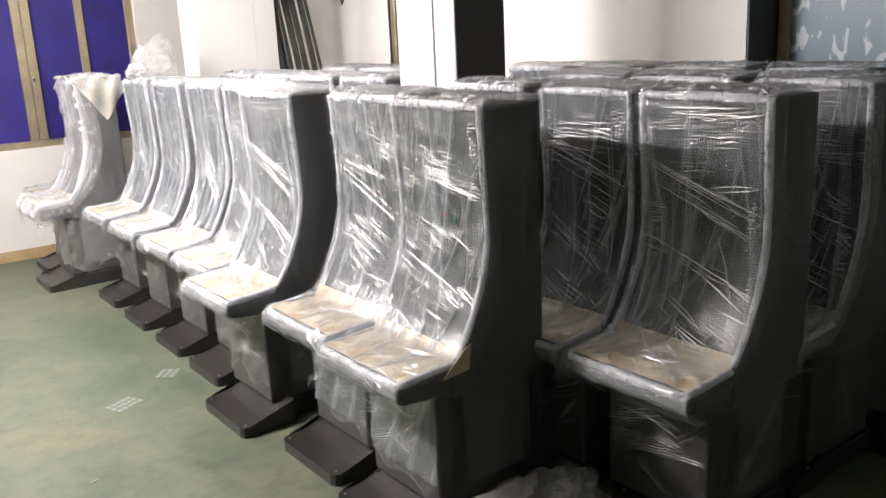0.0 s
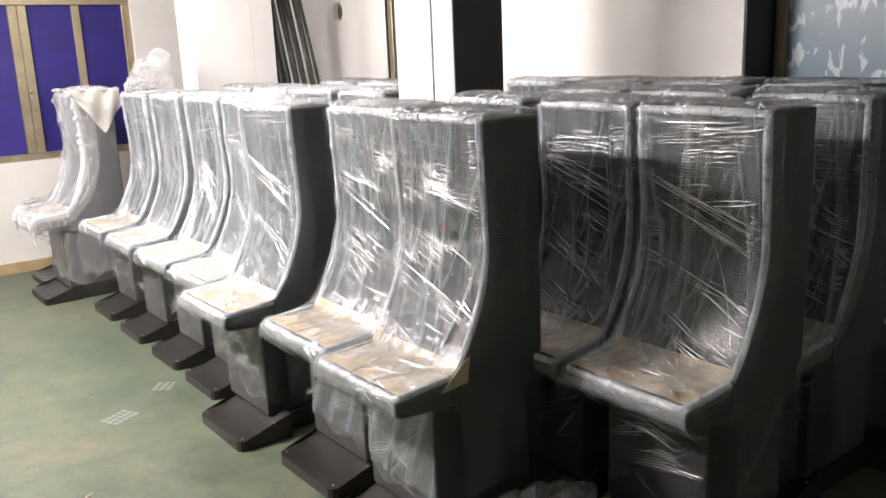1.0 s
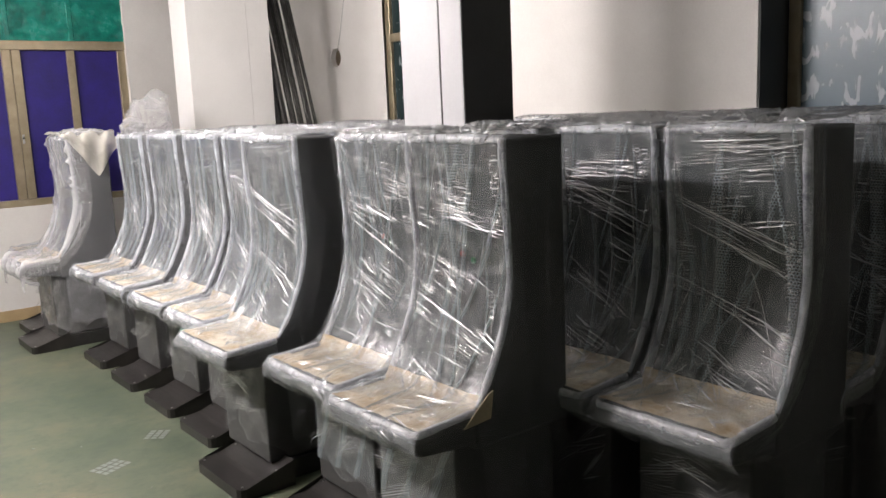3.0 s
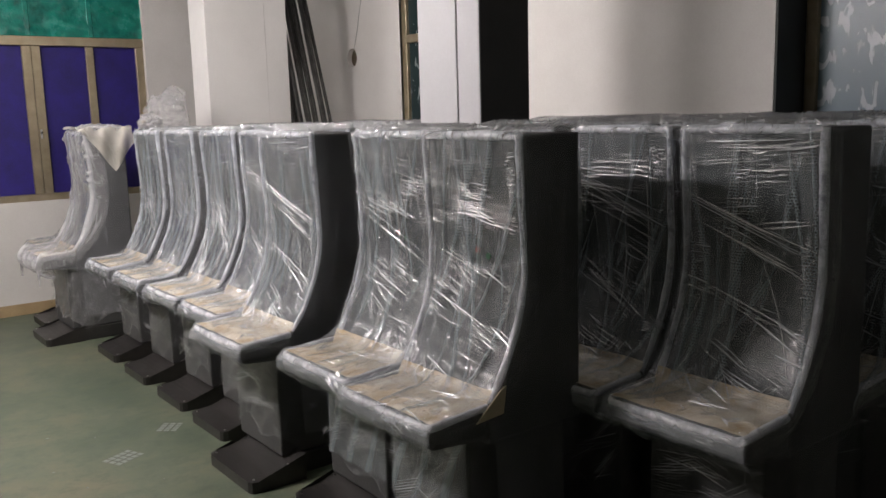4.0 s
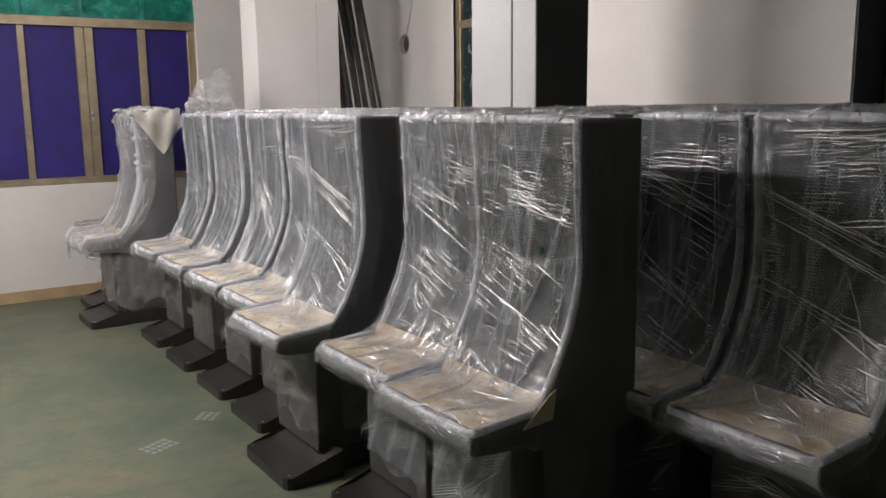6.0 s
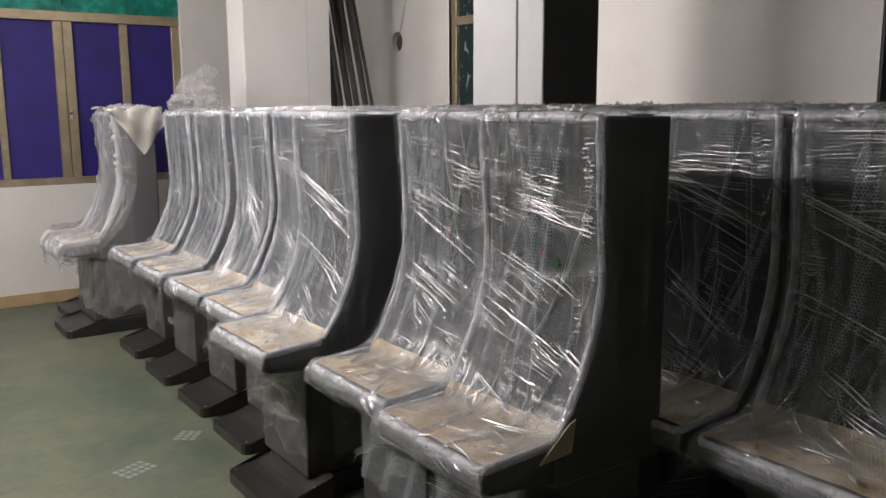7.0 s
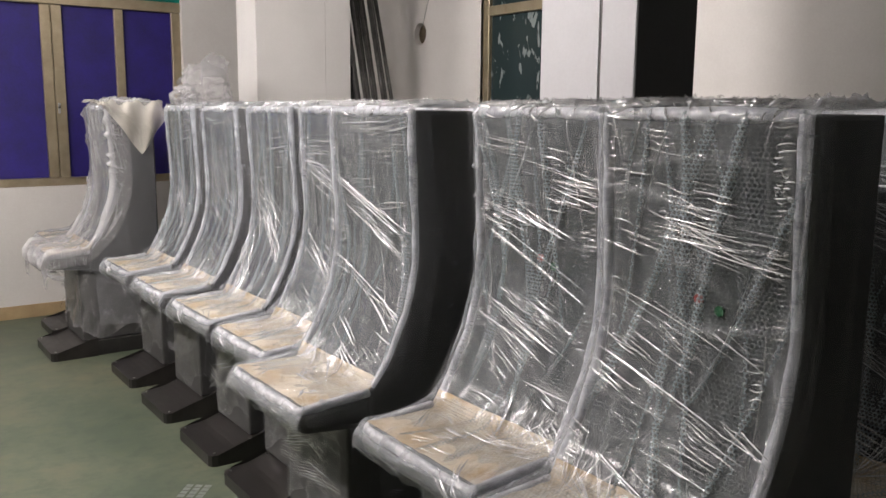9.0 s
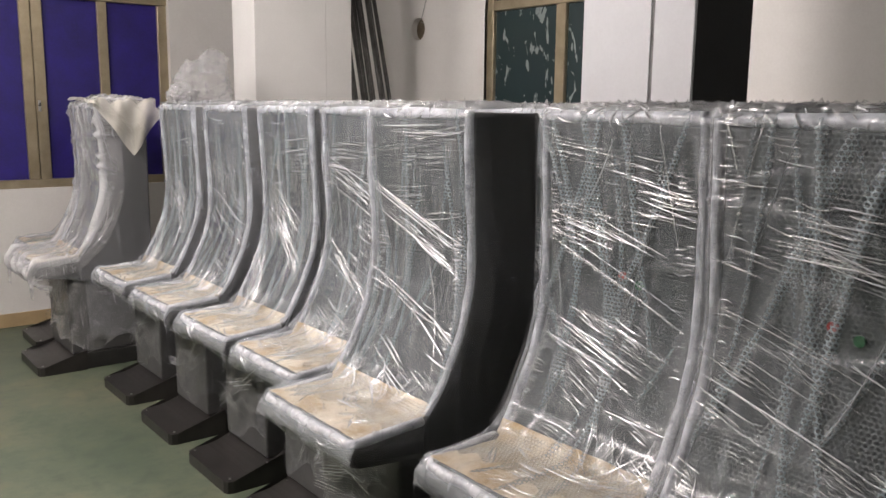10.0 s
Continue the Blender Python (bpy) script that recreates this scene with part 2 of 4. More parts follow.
MAT = {
    "plaster": surface("white_wall_paint", (0.66, 0.64, 0.61), (0.76, 0.745, 0.715), 0.75, 1.4, bump=0.08, fine=90),
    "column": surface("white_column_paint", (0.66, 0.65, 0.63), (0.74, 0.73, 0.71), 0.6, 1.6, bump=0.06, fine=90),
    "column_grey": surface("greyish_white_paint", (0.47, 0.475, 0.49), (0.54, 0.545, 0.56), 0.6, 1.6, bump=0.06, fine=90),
    "dark_grey": surface("dark_grey_surface", (0.035, 0.035, 0.034), (0.055, 0.054, 0.051), 0.7, 3.0, bump=0.06),
    "ceiling": surface("ceiling_paint", (0.62, 0.61, 0.59), (0.7, 0.69, 0.67), 0.85, 1.5, bump=0.05),
    "floor": floor_material(),
    "tan": surface("tan_baseboard_paint", (0.36, 0.26, 0.14), (0.48, 0.36, 0.2), 0.6, 5.0),
    "dark_tan": surface("dark_tan_board", (0.09, 0.07, 0.045), (0.17, 0.135, 0.09), 0.8, 20.0),
    "scrap": surface("grey_label_paper", (0.14, 0.165, 0.15), (0.24, 0.26, 0.245), 0.45, 30.0),
    "bronze": surface("bronze_aluminium", (0.34, 0.285, 0.19), (0.46, 0.39, 0.27), 0.36, 8.0, metal=0.6, bump=0.03),
    "blue": surface("blue_window_film", (0.011, 0.006, 0.1), (0.022, 0.012, 0.185), 0.55, 5.0, bump=0.25, fine=60),
    "green": surface("green_plastic_sheet", (0.0, 0.085, 0.065), (0.012, 0.29, 0.22), 0.25, 5.0, bump=0.5, fine=14, bump_dist=0.02),
    "foam": surface("dark_grey_foam_sheet", (0.034, 0.034, 0.034), (0.062, 0.062, 0.06), 0.75, 5.0, bump=0.2, fine=60),
    "black": surface("black_powder_coat", (0.012, 0.012, 0.012), (0.03, 0.029, 0.027), 0.5, 8.0, bump=0.1),
    "foot": surface("brown_black_laminate", (0.012, 0.011, 0.0105), (0.027, 0.024, 0.0225), 0.36, 9.0, bump=0.05, fine=200),
    "screen": surface("dark_screen_film", (0.008, 0.01, 0.012), (0.024, 0.028, 0.031), 0.7, 3.0, bump=0.02),
    "strand": strand_material(),
    "card": surface("tan_paper_pad", (0.4, 0.28, 0.14), (0.72, 0.66, 0.55), 0.7, 7.0, bump=0.3),
    "card_tan": surface("tan_cardboard", (0.42, 0.35, 0.23), (0.54, 0.46, 0.32), 0.8, 14.0),
    "deck_wrap": surface("white_wrap_edge", (0.36, 0.37, 0.4), (0.7, 0.71, 0.74), 0.28, 11.0, bump=0.6, fine=60, bump_dist=0.006),
    "padding": surface("wrap_edge", (0.2, 0.215, 0.24), (0.56, 0.59, 0.64), 0.3, 9.0, bump=0.5, fine=60, bump_dist=0.005),
    "red": surface("red_plastic", (0.22, 0.012, 0.012), (0.3, 0.03, 0.025), 0.3, 20.0),
    "greenb": surface("green_plastic", (0.01, 0.08, 0.03), (0.02, 0.12, 0.05), 0.3, 20.0),
    "steel": surface("steel", (0.5, 0.5, 0.5), (0.65, 0.65, 0.64), 0.3, 20.0, metal=1.0),
    "pipe": surface("grey_metal_pipe", (0.06, 0.06, 0.057), (0.14, 0.14, 0.133), 0.35, 14.0, metal=0.5),
    "paper": surface("white_paper", (0.6, 0.6, 0.58), (0.75, 0.75, 0.73), 0.6, 30.0),
    "white": surface("white_enamel", (0.75, 0.75, 0.74), (0.8, 0.8, 0.79), 0.4, 8.0),
    # one window film in two tones: light and its lack are in the colours
    "frost_lit": frosted_glass("lit_frosted_glass", (0.17, 0.24, 0.29), (0.5, 0.57, 0.62), 0.56, 0.6, 0.35),
    "frost_unlit": frosted_glass("unlit_frosted_glass", (0.02, 0.035, 0.037), (0.2, 0.24, 0.24), 0.6, 0.63, 0.25),
    "bubble": bubble_material(),
    "film": film_material("stretch_film", 0.0, 0.13, 0.10, gloss=0.035, rough=0.1, relief=0.8),
    "crinkle": film_material("crinkled_film", 0.0, 0.34, 0.05, tint=(0.86, 0.89, 0.95), gloss=0.3, rough=0.2, relief=0.2, gathered=True),
    "side_film": film_material("side_film", 0.07, 0.14, 0.12, gloss=0.012, rough=0.3, relief=0.5),
    "dome": dome_material(),
    "bag": film_material("milky_plastic_bag", 0.12, 0.25, 0.25, tint=(0.8, 0.8, 0.82), gloss=0.1),
    "sheet": film_material("thick_plastic_sheet", 0.42, 0.25, 0.2, tint=(0.82, 0.79, 0.7), gloss=0.06),
    "tube": glow("lit_tube", (1.0, 0.935, 0.92), 1850.0),
    "tube_fill": glow("fill_lit_tube", (1.0, 0.935, 0.92), 720.0),
    "tube_dim": glow("dim_lit_tube", (1.0, 0.935, 0.9), 235.0),
}

# ---- mesh helpers ----
def part(name, bm, material, parent, label="", smooth=False):
    """Links a bmesh (or a ready mesh) as one mesh object under a thing or a part."""
    if isinstance(bm, bmesh.types.BMesh):
        bmesh.ops.recalc_face_normals(bm, faces=bm.faces)
        me = bpy.data.meshes.new(name)
        bm.to_mesh(me)
        bm.free()
    else:
        me = bm
    me.materials.clear()
    me.materials.append(MAT[material])
    if smooth:
        me.polygons.foreach_set("use_smooth", [True] * len(me.polygons))
    ob = new(name, me)
    if parent:
        ob.parent = parent
    return tagged(ob, label)


def thing(name, label, category, x=0.0, y=0.0, z=0.0, group="", rz=0.0):
    ob = new(name)
    ob.empty_display_size = 0.1
    ob.matrix_basis = pose(x, y, z, 0, 0, rz)
    return tagged(ob, label, category, group)


def box(lo, hi, bevel=0.0, segments=2):
    bm = bmesh.new()
    bmesh.ops.create_cube(bm, size=1)
    for v in bm.verts:
        v.co = Vector([(a + b) / 2 + c * (b - a) for a, b, c in zip(lo, hi, v.co)])
    if bevel:
        bmesh.ops.bevel(bm, geom=bm.edges[:], offset=bevel, segments=segments, affect="EDGES", profile=0.5)
    return bm


def extrude_profile(points, y0, y1, bevel=0.0):
    """A prism along y with the outline given in x and z."""
    bm = bmesh.new()
    a = [bm.verts.new((x, y0, z)) for x, z in points]
    b = [bm.verts.new((x, y1, z)) for x, z in points]
    n = len(points)
    caps = [bm.faces.new(a), bm.faces.new(b[::-1])]
    for i in range(n):
        bm.faces.new((a[i], b[i], b[(i + 1) % n], a[(i + 1) % n]))
    if bevel:
        rim = [e for e in bm.edges if sum(f in caps for f in e.link_faces) == 1]
        bmesh.ops.bevel(bm, geom=rim, offset=bevel, segments=2, affect="EDGES", profile=0.5)
    return bm


def tube(points, radius, sides=8, closed=False):
    bm = bmesh.new()
    rings = []
    pts = [Vector(p) for p in points]
    q, old = None, None
    for i, p in enumerate(pts):
        d = (pts[min(i + 1, len(pts) - 1)] - pts[max(i - 1, 0)]).normalized()
        q = d.to_track_quat("Z", "Y") if q is None else old.rotation_difference(d) @ q
        old = d
        r = radius(i / max(1, len(pts) - 1)) if callable(radius) else radius
        rings.append([bm.verts.new(p + q @ Vector((r * math.cos(2 * math.pi * k / sides), r * math.sin(2 * math.pi * k / sides), 0))) for k in range(sides)])
    for a, b in zip(rings, rings[1:]):
        for k in range(sides):
            bm.faces.new((a[k], a[(k + 1) % sides], b[(k + 1) % sides], b[k]))
    bm.faces.new(rings[0][::-1])
    bm.faces.new(rings[-1])
    return bm


def grid_mesh(name, P, uv, fold):
    """A smooth sheet from an array of places (rows, columns, 3), with its metres as UV and its folds as an attribute."""
    r, c, _ = P.shape
    idx = np.arange(r * c).reshape(r, c)
    faces = np.stack([idx[:-1, :-1], idx[:-1, 1:], idx[1:, 1:], idx[1:, :-1]], -1).reshape(-1, 4)
    me = bpy.data.meshes.new(name)
    me.from_pydata(P.reshape(-1, 3).tolist(), [], faces.tolist())
    layer = me.uv_layers.new(name="UVMap")
    layer.data.foreach_set("uv", uv.reshape(-1, 2)[faces.reshape(-1)].astype(np.float32).reshape(-1))
    at = me.attributes.new("fold", "FLOAT", "POINT")
    at.data.foreach_set("value", fold.reshape(-1).astype(np.float32))
    me.polygons.foreach_set("use_smooth", [True] * len(me.polygons))
    me.update()
    return me


# ---- the room ----
def structure(name, bm, material, label="", parent=None):
    return tagged(part(name, bm, material, parent, label), label, "", "", "structure")


X0, X1, Y0, Y1, TOP = -8.0, 4.24, -8.0, 8.55, 3.1
structure("floor", box((X0 - 0.3, Y0 - 0.3, -0.15), (X1 + 0.5, Y1 + 0.3, 0.0)), "floor", "worn green painted concrete floor")
structure("ceiling", box((X0 - 0.3, Y0 - 0.3, TOP), (X1 + 0.5, Y1 + 0.3, TOP + 0.15)), "ceiling", "plain white painted ceiling")
structure("wall_west", box((X0 - 0.2, Y0 - 0.2, 0), (X0, Y1 + 0.25, TOP)), "plaster", "plain white painted wall")
structure("wall_south", box((X0, Y0 - 0.2, 0), (X1 + 0.4, Y0, TOP)), "plaster", "plain white painted wall")
# north wall, with the wide window
WX0, WX1, WZ0, WZ1 = -0.55, 2.62, 1.0, 2.98
wn = structure("wall_north", box((X0, Y1, 0), (WX0, Y1 + 0.25, TOP)), "plaster", "white painted wall below and beside the window")
for lo, hi in [((WX0, Y1, 0), (WX1, Y1 + 0.25, WZ0)), ((WX0, Y1, WZ1), (WX1, Y1 + 0.25, TOP)), ((WX1, Y1, 0), (X1 + 0.4, Y1 + 0.25, TOP))]:
    part("wall_piece", box(lo, hi), "plaster", wn)
# east wall: a thicker stretch beside the frosted window, then the stretch with the dark window
EX = 4.03
we = structure("wall_east", box((EX, 2.93, 0), (4.64, 4.99, TOP)), "plaster", "white painted wall with a round hole")
V0, V1, VZ0, VZ1 = 5.0, 6.68, 1.05, 2.98
for lo, hi in [((X1, 4.99, 0), (4.64, V0, TOP)), ((X1, V0, 0), (4.64, V1, VZ0)), ((X1, V0, VZ1), (4.64, V1, TOP)),
               ((EX, Y0, 0), (4.64, 0.6, TOP)), ((EX, 0.6, 0), (4.64, 2.93, 1.0)), ((EX, 0.6, 2.98), (4.64, 2.93, TOP))]:
    part("wall_piece", box(lo, hi), "plaster", we)


def wall_with_hole(y0, y1, x0, x1, cy, cz, r):
    """A stretch of wall with a round hole through it."""
    bm = bmesh.new()
    n = 32
    ring = [(cy + r * math.cos(2 * math.pi * k / n), cz + r * math.sin(2 * math.pi * k / n)) for k in range(n)]
    edge = []
    for y, z in ring:
        d = max(abs(y - cy) / 0.3, abs(z - cz) / 0.3)
        edge.append((cy + (y - cy) / d, cz + (z - cz) / d))
    for x in (x0, x1):
        a = [bm.verts.new((x, y, z)) for y, z in ring]
        b = [bm.verts.new((x, y, z)) for y, z in edge]
        for k in range(n):
            bm.faces.new((a[k], a[(k + 1) % n], b[(k + 1) % n], b[k]))
        # frame of four plates out to the edges of the stretch
        for q in ((y0, cy - 0.3, 0, TOP), (cy + 0.3, y1, 0, TOP), (cy - 0.3, cy + 0.3, 0, cz - 0.3), (cy - 0.3, cy + 0.3, cz + 0.3, TOP)):
            bm.faces.new([bm.verts.new((x, y, z)) for y, z in ((q[0], q[2]), (q[1], q[2]), (q[1], q[3]), (q[0], q[3]))])
    sleeve = [[bm.verts.new((x, y, z)) for y, z in ring] for x in (x0, x1)]
    for k in range(n):
        bm.faces.new((sleeve[0][k], sleeve[0][(k + 1) % n], sleeve[1][(k + 1) % n], sleeve[1][k]))
    return bm


part("wall_piece", wall_with_hole(V1, Y1, X1, 4.64, 7.49, 2.218, 0.088), "plaster", we)
part("hole_lining", tube([(X1 + 0.05, 7.49, 2.218), (X1 + 0.07, 7.49, 2.218)], 0.0875, 24), "dark_tan", we, "tan board closing the round hole")
structure("window_jamb", box((EX + 0.003, 2.916, 1.0), (4.31, 2.927, 2.98)), "dark_grey", "dark painted window jamb")
bb = structure("baseboard", box((X0, Y1 - 0.012, 0), (2.9, Y1, 0.1), 0.003), "tan", "tan painted baseboard strip")

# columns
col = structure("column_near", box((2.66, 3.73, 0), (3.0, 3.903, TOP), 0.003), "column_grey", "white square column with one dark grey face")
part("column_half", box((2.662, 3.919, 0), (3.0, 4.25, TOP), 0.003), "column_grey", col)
part("column_joint", box((2.668, 3.90, 0), (2.99, 3.92, TOP)), "pipe", col, "grey open joint")
# a thin dark grey sheet covers the -y face
part("dark_face", box((2.664, 3.724, 0), (2.998, 3.73, TOP)), "dark_grey", col, "thin dark grey sheet over one face")
pil = structure("column_far", box((2.54, 6.9, 0), (3.05, 7.22, TOP), 0.004), "column", "white painted square column")
part("column_half", box((3.05, 6.903, 0), (3.25, 7.22, TOP), 0.004), "column", pil)


def bar(lo, hi, parent, name="window_frame", material="bronze"):
    return part(name, box(lo, hi, 0.004, 1), material, parent)


# window in the north wall: bronze frame, blue panes below, green plastic sheet above
win = tagged(new("window_1"), "bronze aluminium window covered with blue film and green plastic sheet", "window", "", "structure")
fy0, fy1 = Y1 + 0.05, Y1 + 0.11
bar((WX0, fy0 - 0.02, WZ0), (WX1, fy1, WZ0 + 0.06), win, "window_sill")
bar((WX0, fy0 - 0.015, 2.36), (WX1, fy1, 2.44), win, "transom")
bar((WX0, fy0, WZ1 - 0.05), (WX1, fy1, WZ1), win)
for x0, x1 in [(2.55, 2.62), (2.1, 2.168), (1.64, 1.715), (1.562, 1.635), (1.105, 1.16), (0.61, 0.66), (0.525, 0.6), (0.09, 0.145), (-0.55, -0.48)]:
    bar((x0, fy0, WZ0 + 0.06), (x1, fy1 - 0.004, 2.36), win, "mullion")
for x0, x1 in [(2.168, 2.55), (1.715, 2.1), (1.16, 1.562), (0.66, 1.105), (0.145, 0.525), (-0.48, 0.09)]:
    part("pane", box((x0, fy0 + 0.03, WZ0 + 0.06), (x1, fy0 + 0.036, 2.36)), "blue", win, "pane covered with dark blue film")
part("latch", box((1.65, fy0 - 0.012, 1.55), (1.668, fy0, 1.63), 0.003), "steel", win)


def crumpled_sheet(name, x0, x1, z0, z1, y, seed, amp=0.012):
    rng = np.random.default_rng(seed)
    u = np.linspace(0, 1, 60)[None, :].repeat(34, 0)
    v = np.linspace(0, 1, 34)[:, None].repeat(60, 1)
    d = np.zeros_like(u)
    for _ in range(26):
        a = rng.uniform(0, math.pi)
        d += np.abs(np.sin((u * math.cos(a) * (x1 - x0) + v * math.sin(a) * (z1 - z0)) * rng.uniform(6, 22) + rng.uniform(0, 6))) ** 3 * rng.uniform(-1, 1)
    P = np.stack([x0 + u * (x1 - x0), y + amp * d * 0.5, z0 + v * (z1 - z0)], -1)
    return grid_mesh(name, P, np.stack([u * (x1 - x0), v * (z1 - z0)], -1), np.abs(d) / 6)


part("plastic_sheet", crumpled_sheet("plastic_sheet", WX0, WX1, 2.44, WZ1 - 0.05, fy0 + 0.0, 5), "green", win, "wrinkled green plastic sheet")
for x in (1.1, 1.6, 2.13):
    part("batten", box((x, fy0 - 0.02, 2.44), (x + 0.045, fy0 + 0.02, WZ1 - 0.05), 0.004, 1), "green", win, "green painted batten")

# dark window in the east wall, the lack of light put into its film's colour
win2 = tagged(new("window_2"), "bronze window with peeling frosted film, coloured dark as unlit", "window", "", "structure")
for y0, y1 in [(6.61, 6.68), (5.9, 5.985), (5.2, 5.27), (5.0, 5.05)]:
    bar((X1 + 0.02, y0, VZ0), (X1 + 0.09, y1, VZ1), win2, "mullion")
for z0, z1 in [(VZ0, VZ0 + 0.06), (2.29, 2.36), (VZ1 - 0.05, VZ1)]:
    bar((X1 + 0.015, 5.05, z0), (X1 + 0.085, 6.61, z1), win2, "transom")
for y0, y1 in [(5.985, 6.61), (5.27, 5.9), (5.05, 5.2)]:
    part("pane", box((X1 + 0.05, y0, VZ0 + 0.06), (X1 + 0.056, y1, 2.29)), "frost_unlit", win2)
    part("pane", box((X1 + 0.05, y0, 2.36), (X1 + 0.056, y1, VZ1 - 0.05)), "frost_unlit", win2)

# frosted window nearer the rows, the light on its film put into the colour
win3 = tagged(new("window_3"), "bronze window with bluish frosted film, coloured pale as lit, splashed and peeling", "window", "", "structure")
for y0, y1 in [(2.84, 2.905), (1.7, 1.77), (0.6, 0.66)]:
    bar((4.29, y0, 1.0), (4.36, y1, 2.98), win3, "mullion")
for z0, z1 in [(1.0, 1.06), (2.92, 2.98)]:
    bar((4.295, 0.66, z0), (4.355, 2.84, z1), win3, "transom")
for y0, y1 in [(1.77, 2.84), (0.66, 1.7)]:
    part("pane", box((4.32, y0, 1.06), (4.326, y1, 2.92)), "frost_lit", win3)

# ceiling lamps, all out of view
for lx, ly, lz, glowing in LAMPS:
    lt = thing("ceiling_lamp", "assumed white batten lamp with a fluorescent tube on the unseen ceiling", "lamp", lx, ly, TOP, "ceiling lamps")
    part("housing", box((-0.03, -0.62, lz - TOP + 0.05), (0.03, 0.62, lz - TOP + 0.1), 0.006), "white", lt)
    for y in (-0.45, 0.45):
        part("hanger", box((-0.008, y - 0.008, lz - TOP + 0.1), (0.008, y + 0.008, 0.0)), "steel", lt)
    part("tube", tube([(0, -0.59, lz - TOP), (0, 0.59, lz - TOP)], 0.016, 10), glowing, lt, "lit white fluorescent tube")

# ---- the wrapped gaming machines ----
W = 0.555                      # width of a machine
SIDE = [(0.285, 0.70), (0.33, 0.775), (0.37, 0.853), (0.405, 0.93), (0.43, 1.01), (0.443, 1.08), (0.448, 1.134), (0.446, 1.23), (0.441, 1.32), (0.434, 1.46), (0.428, 1.60)]


def smooth_path(points, n):
    """n places evenly spaced along a broken line."""
    p = np.array(points, float)
    d = np.concatenate([[0], np.cumsum(np.linalg.norm(np.diff(p, axis=0), axis=1))])
    s = np.linspace(0, d[-1], n)
    return np.stack([np.interp(s, d, p[:, k]) for k in range(p.shape[1])], -1), s


def creases(rng, S, V, length, count, wide=(0.003, 0.009)):
    """Strands of stretched film: narrow ridges, each along a line with soft ends."""
    d = np.zeros_like(S)
    for _ in range(count):
        s0, v0 = rng.uniform(0, length), rng.uniform(-0.05, W + 0.05)
        kind = rng.random()
        if kind < 0.3:                      # across, slightly rising
            a = rng.normal(0.12, 0.16)
        elif kind < 0.85:                   # steep
            a = math.pi / 2 + rng.normal(0, 0.16)
        else:
            a = rng.uniform(0, math.pi)
        ln, w = rng.uniform(0.1, 0.4), rng.uniform(*wide)
        du, dv = S - s0, V - v0
        along = dv * math.cos(a) + du * math.sin(a)
        off = -dv * math.sin(a) + du * math.cos(a) + 0.03 * (along / ln) ** 2
        d = np.maximum(d, np.exp(-(off / w) ** 2) * np.exp(-(along / ln) ** 4) * rng.uniform(0.35, 1))
    return d


def front_line(offset):
    """The machine's front from under the deck's lip, over the deck and up the screen to the back of the top."""
    o = offset
    pts = [(0.10, 0.575 - o), (0.03, 0.59 - o), (0.004 - o, 0.62), (0.004 - o, 0.655), (0.02, 0.68 + o), (0.20, 0.688 + o), (0.262 - o * 0.5, 0.70 + o)]
    pts += [(x - o, z + 0.4 * o) for x, z in SIDE[1:-1]] + [(0.425 - o, 1.595), (0.44, 1.605 + o), (0.58, 1.607 + o), (0.69, 1.605 + o)]
    return pts


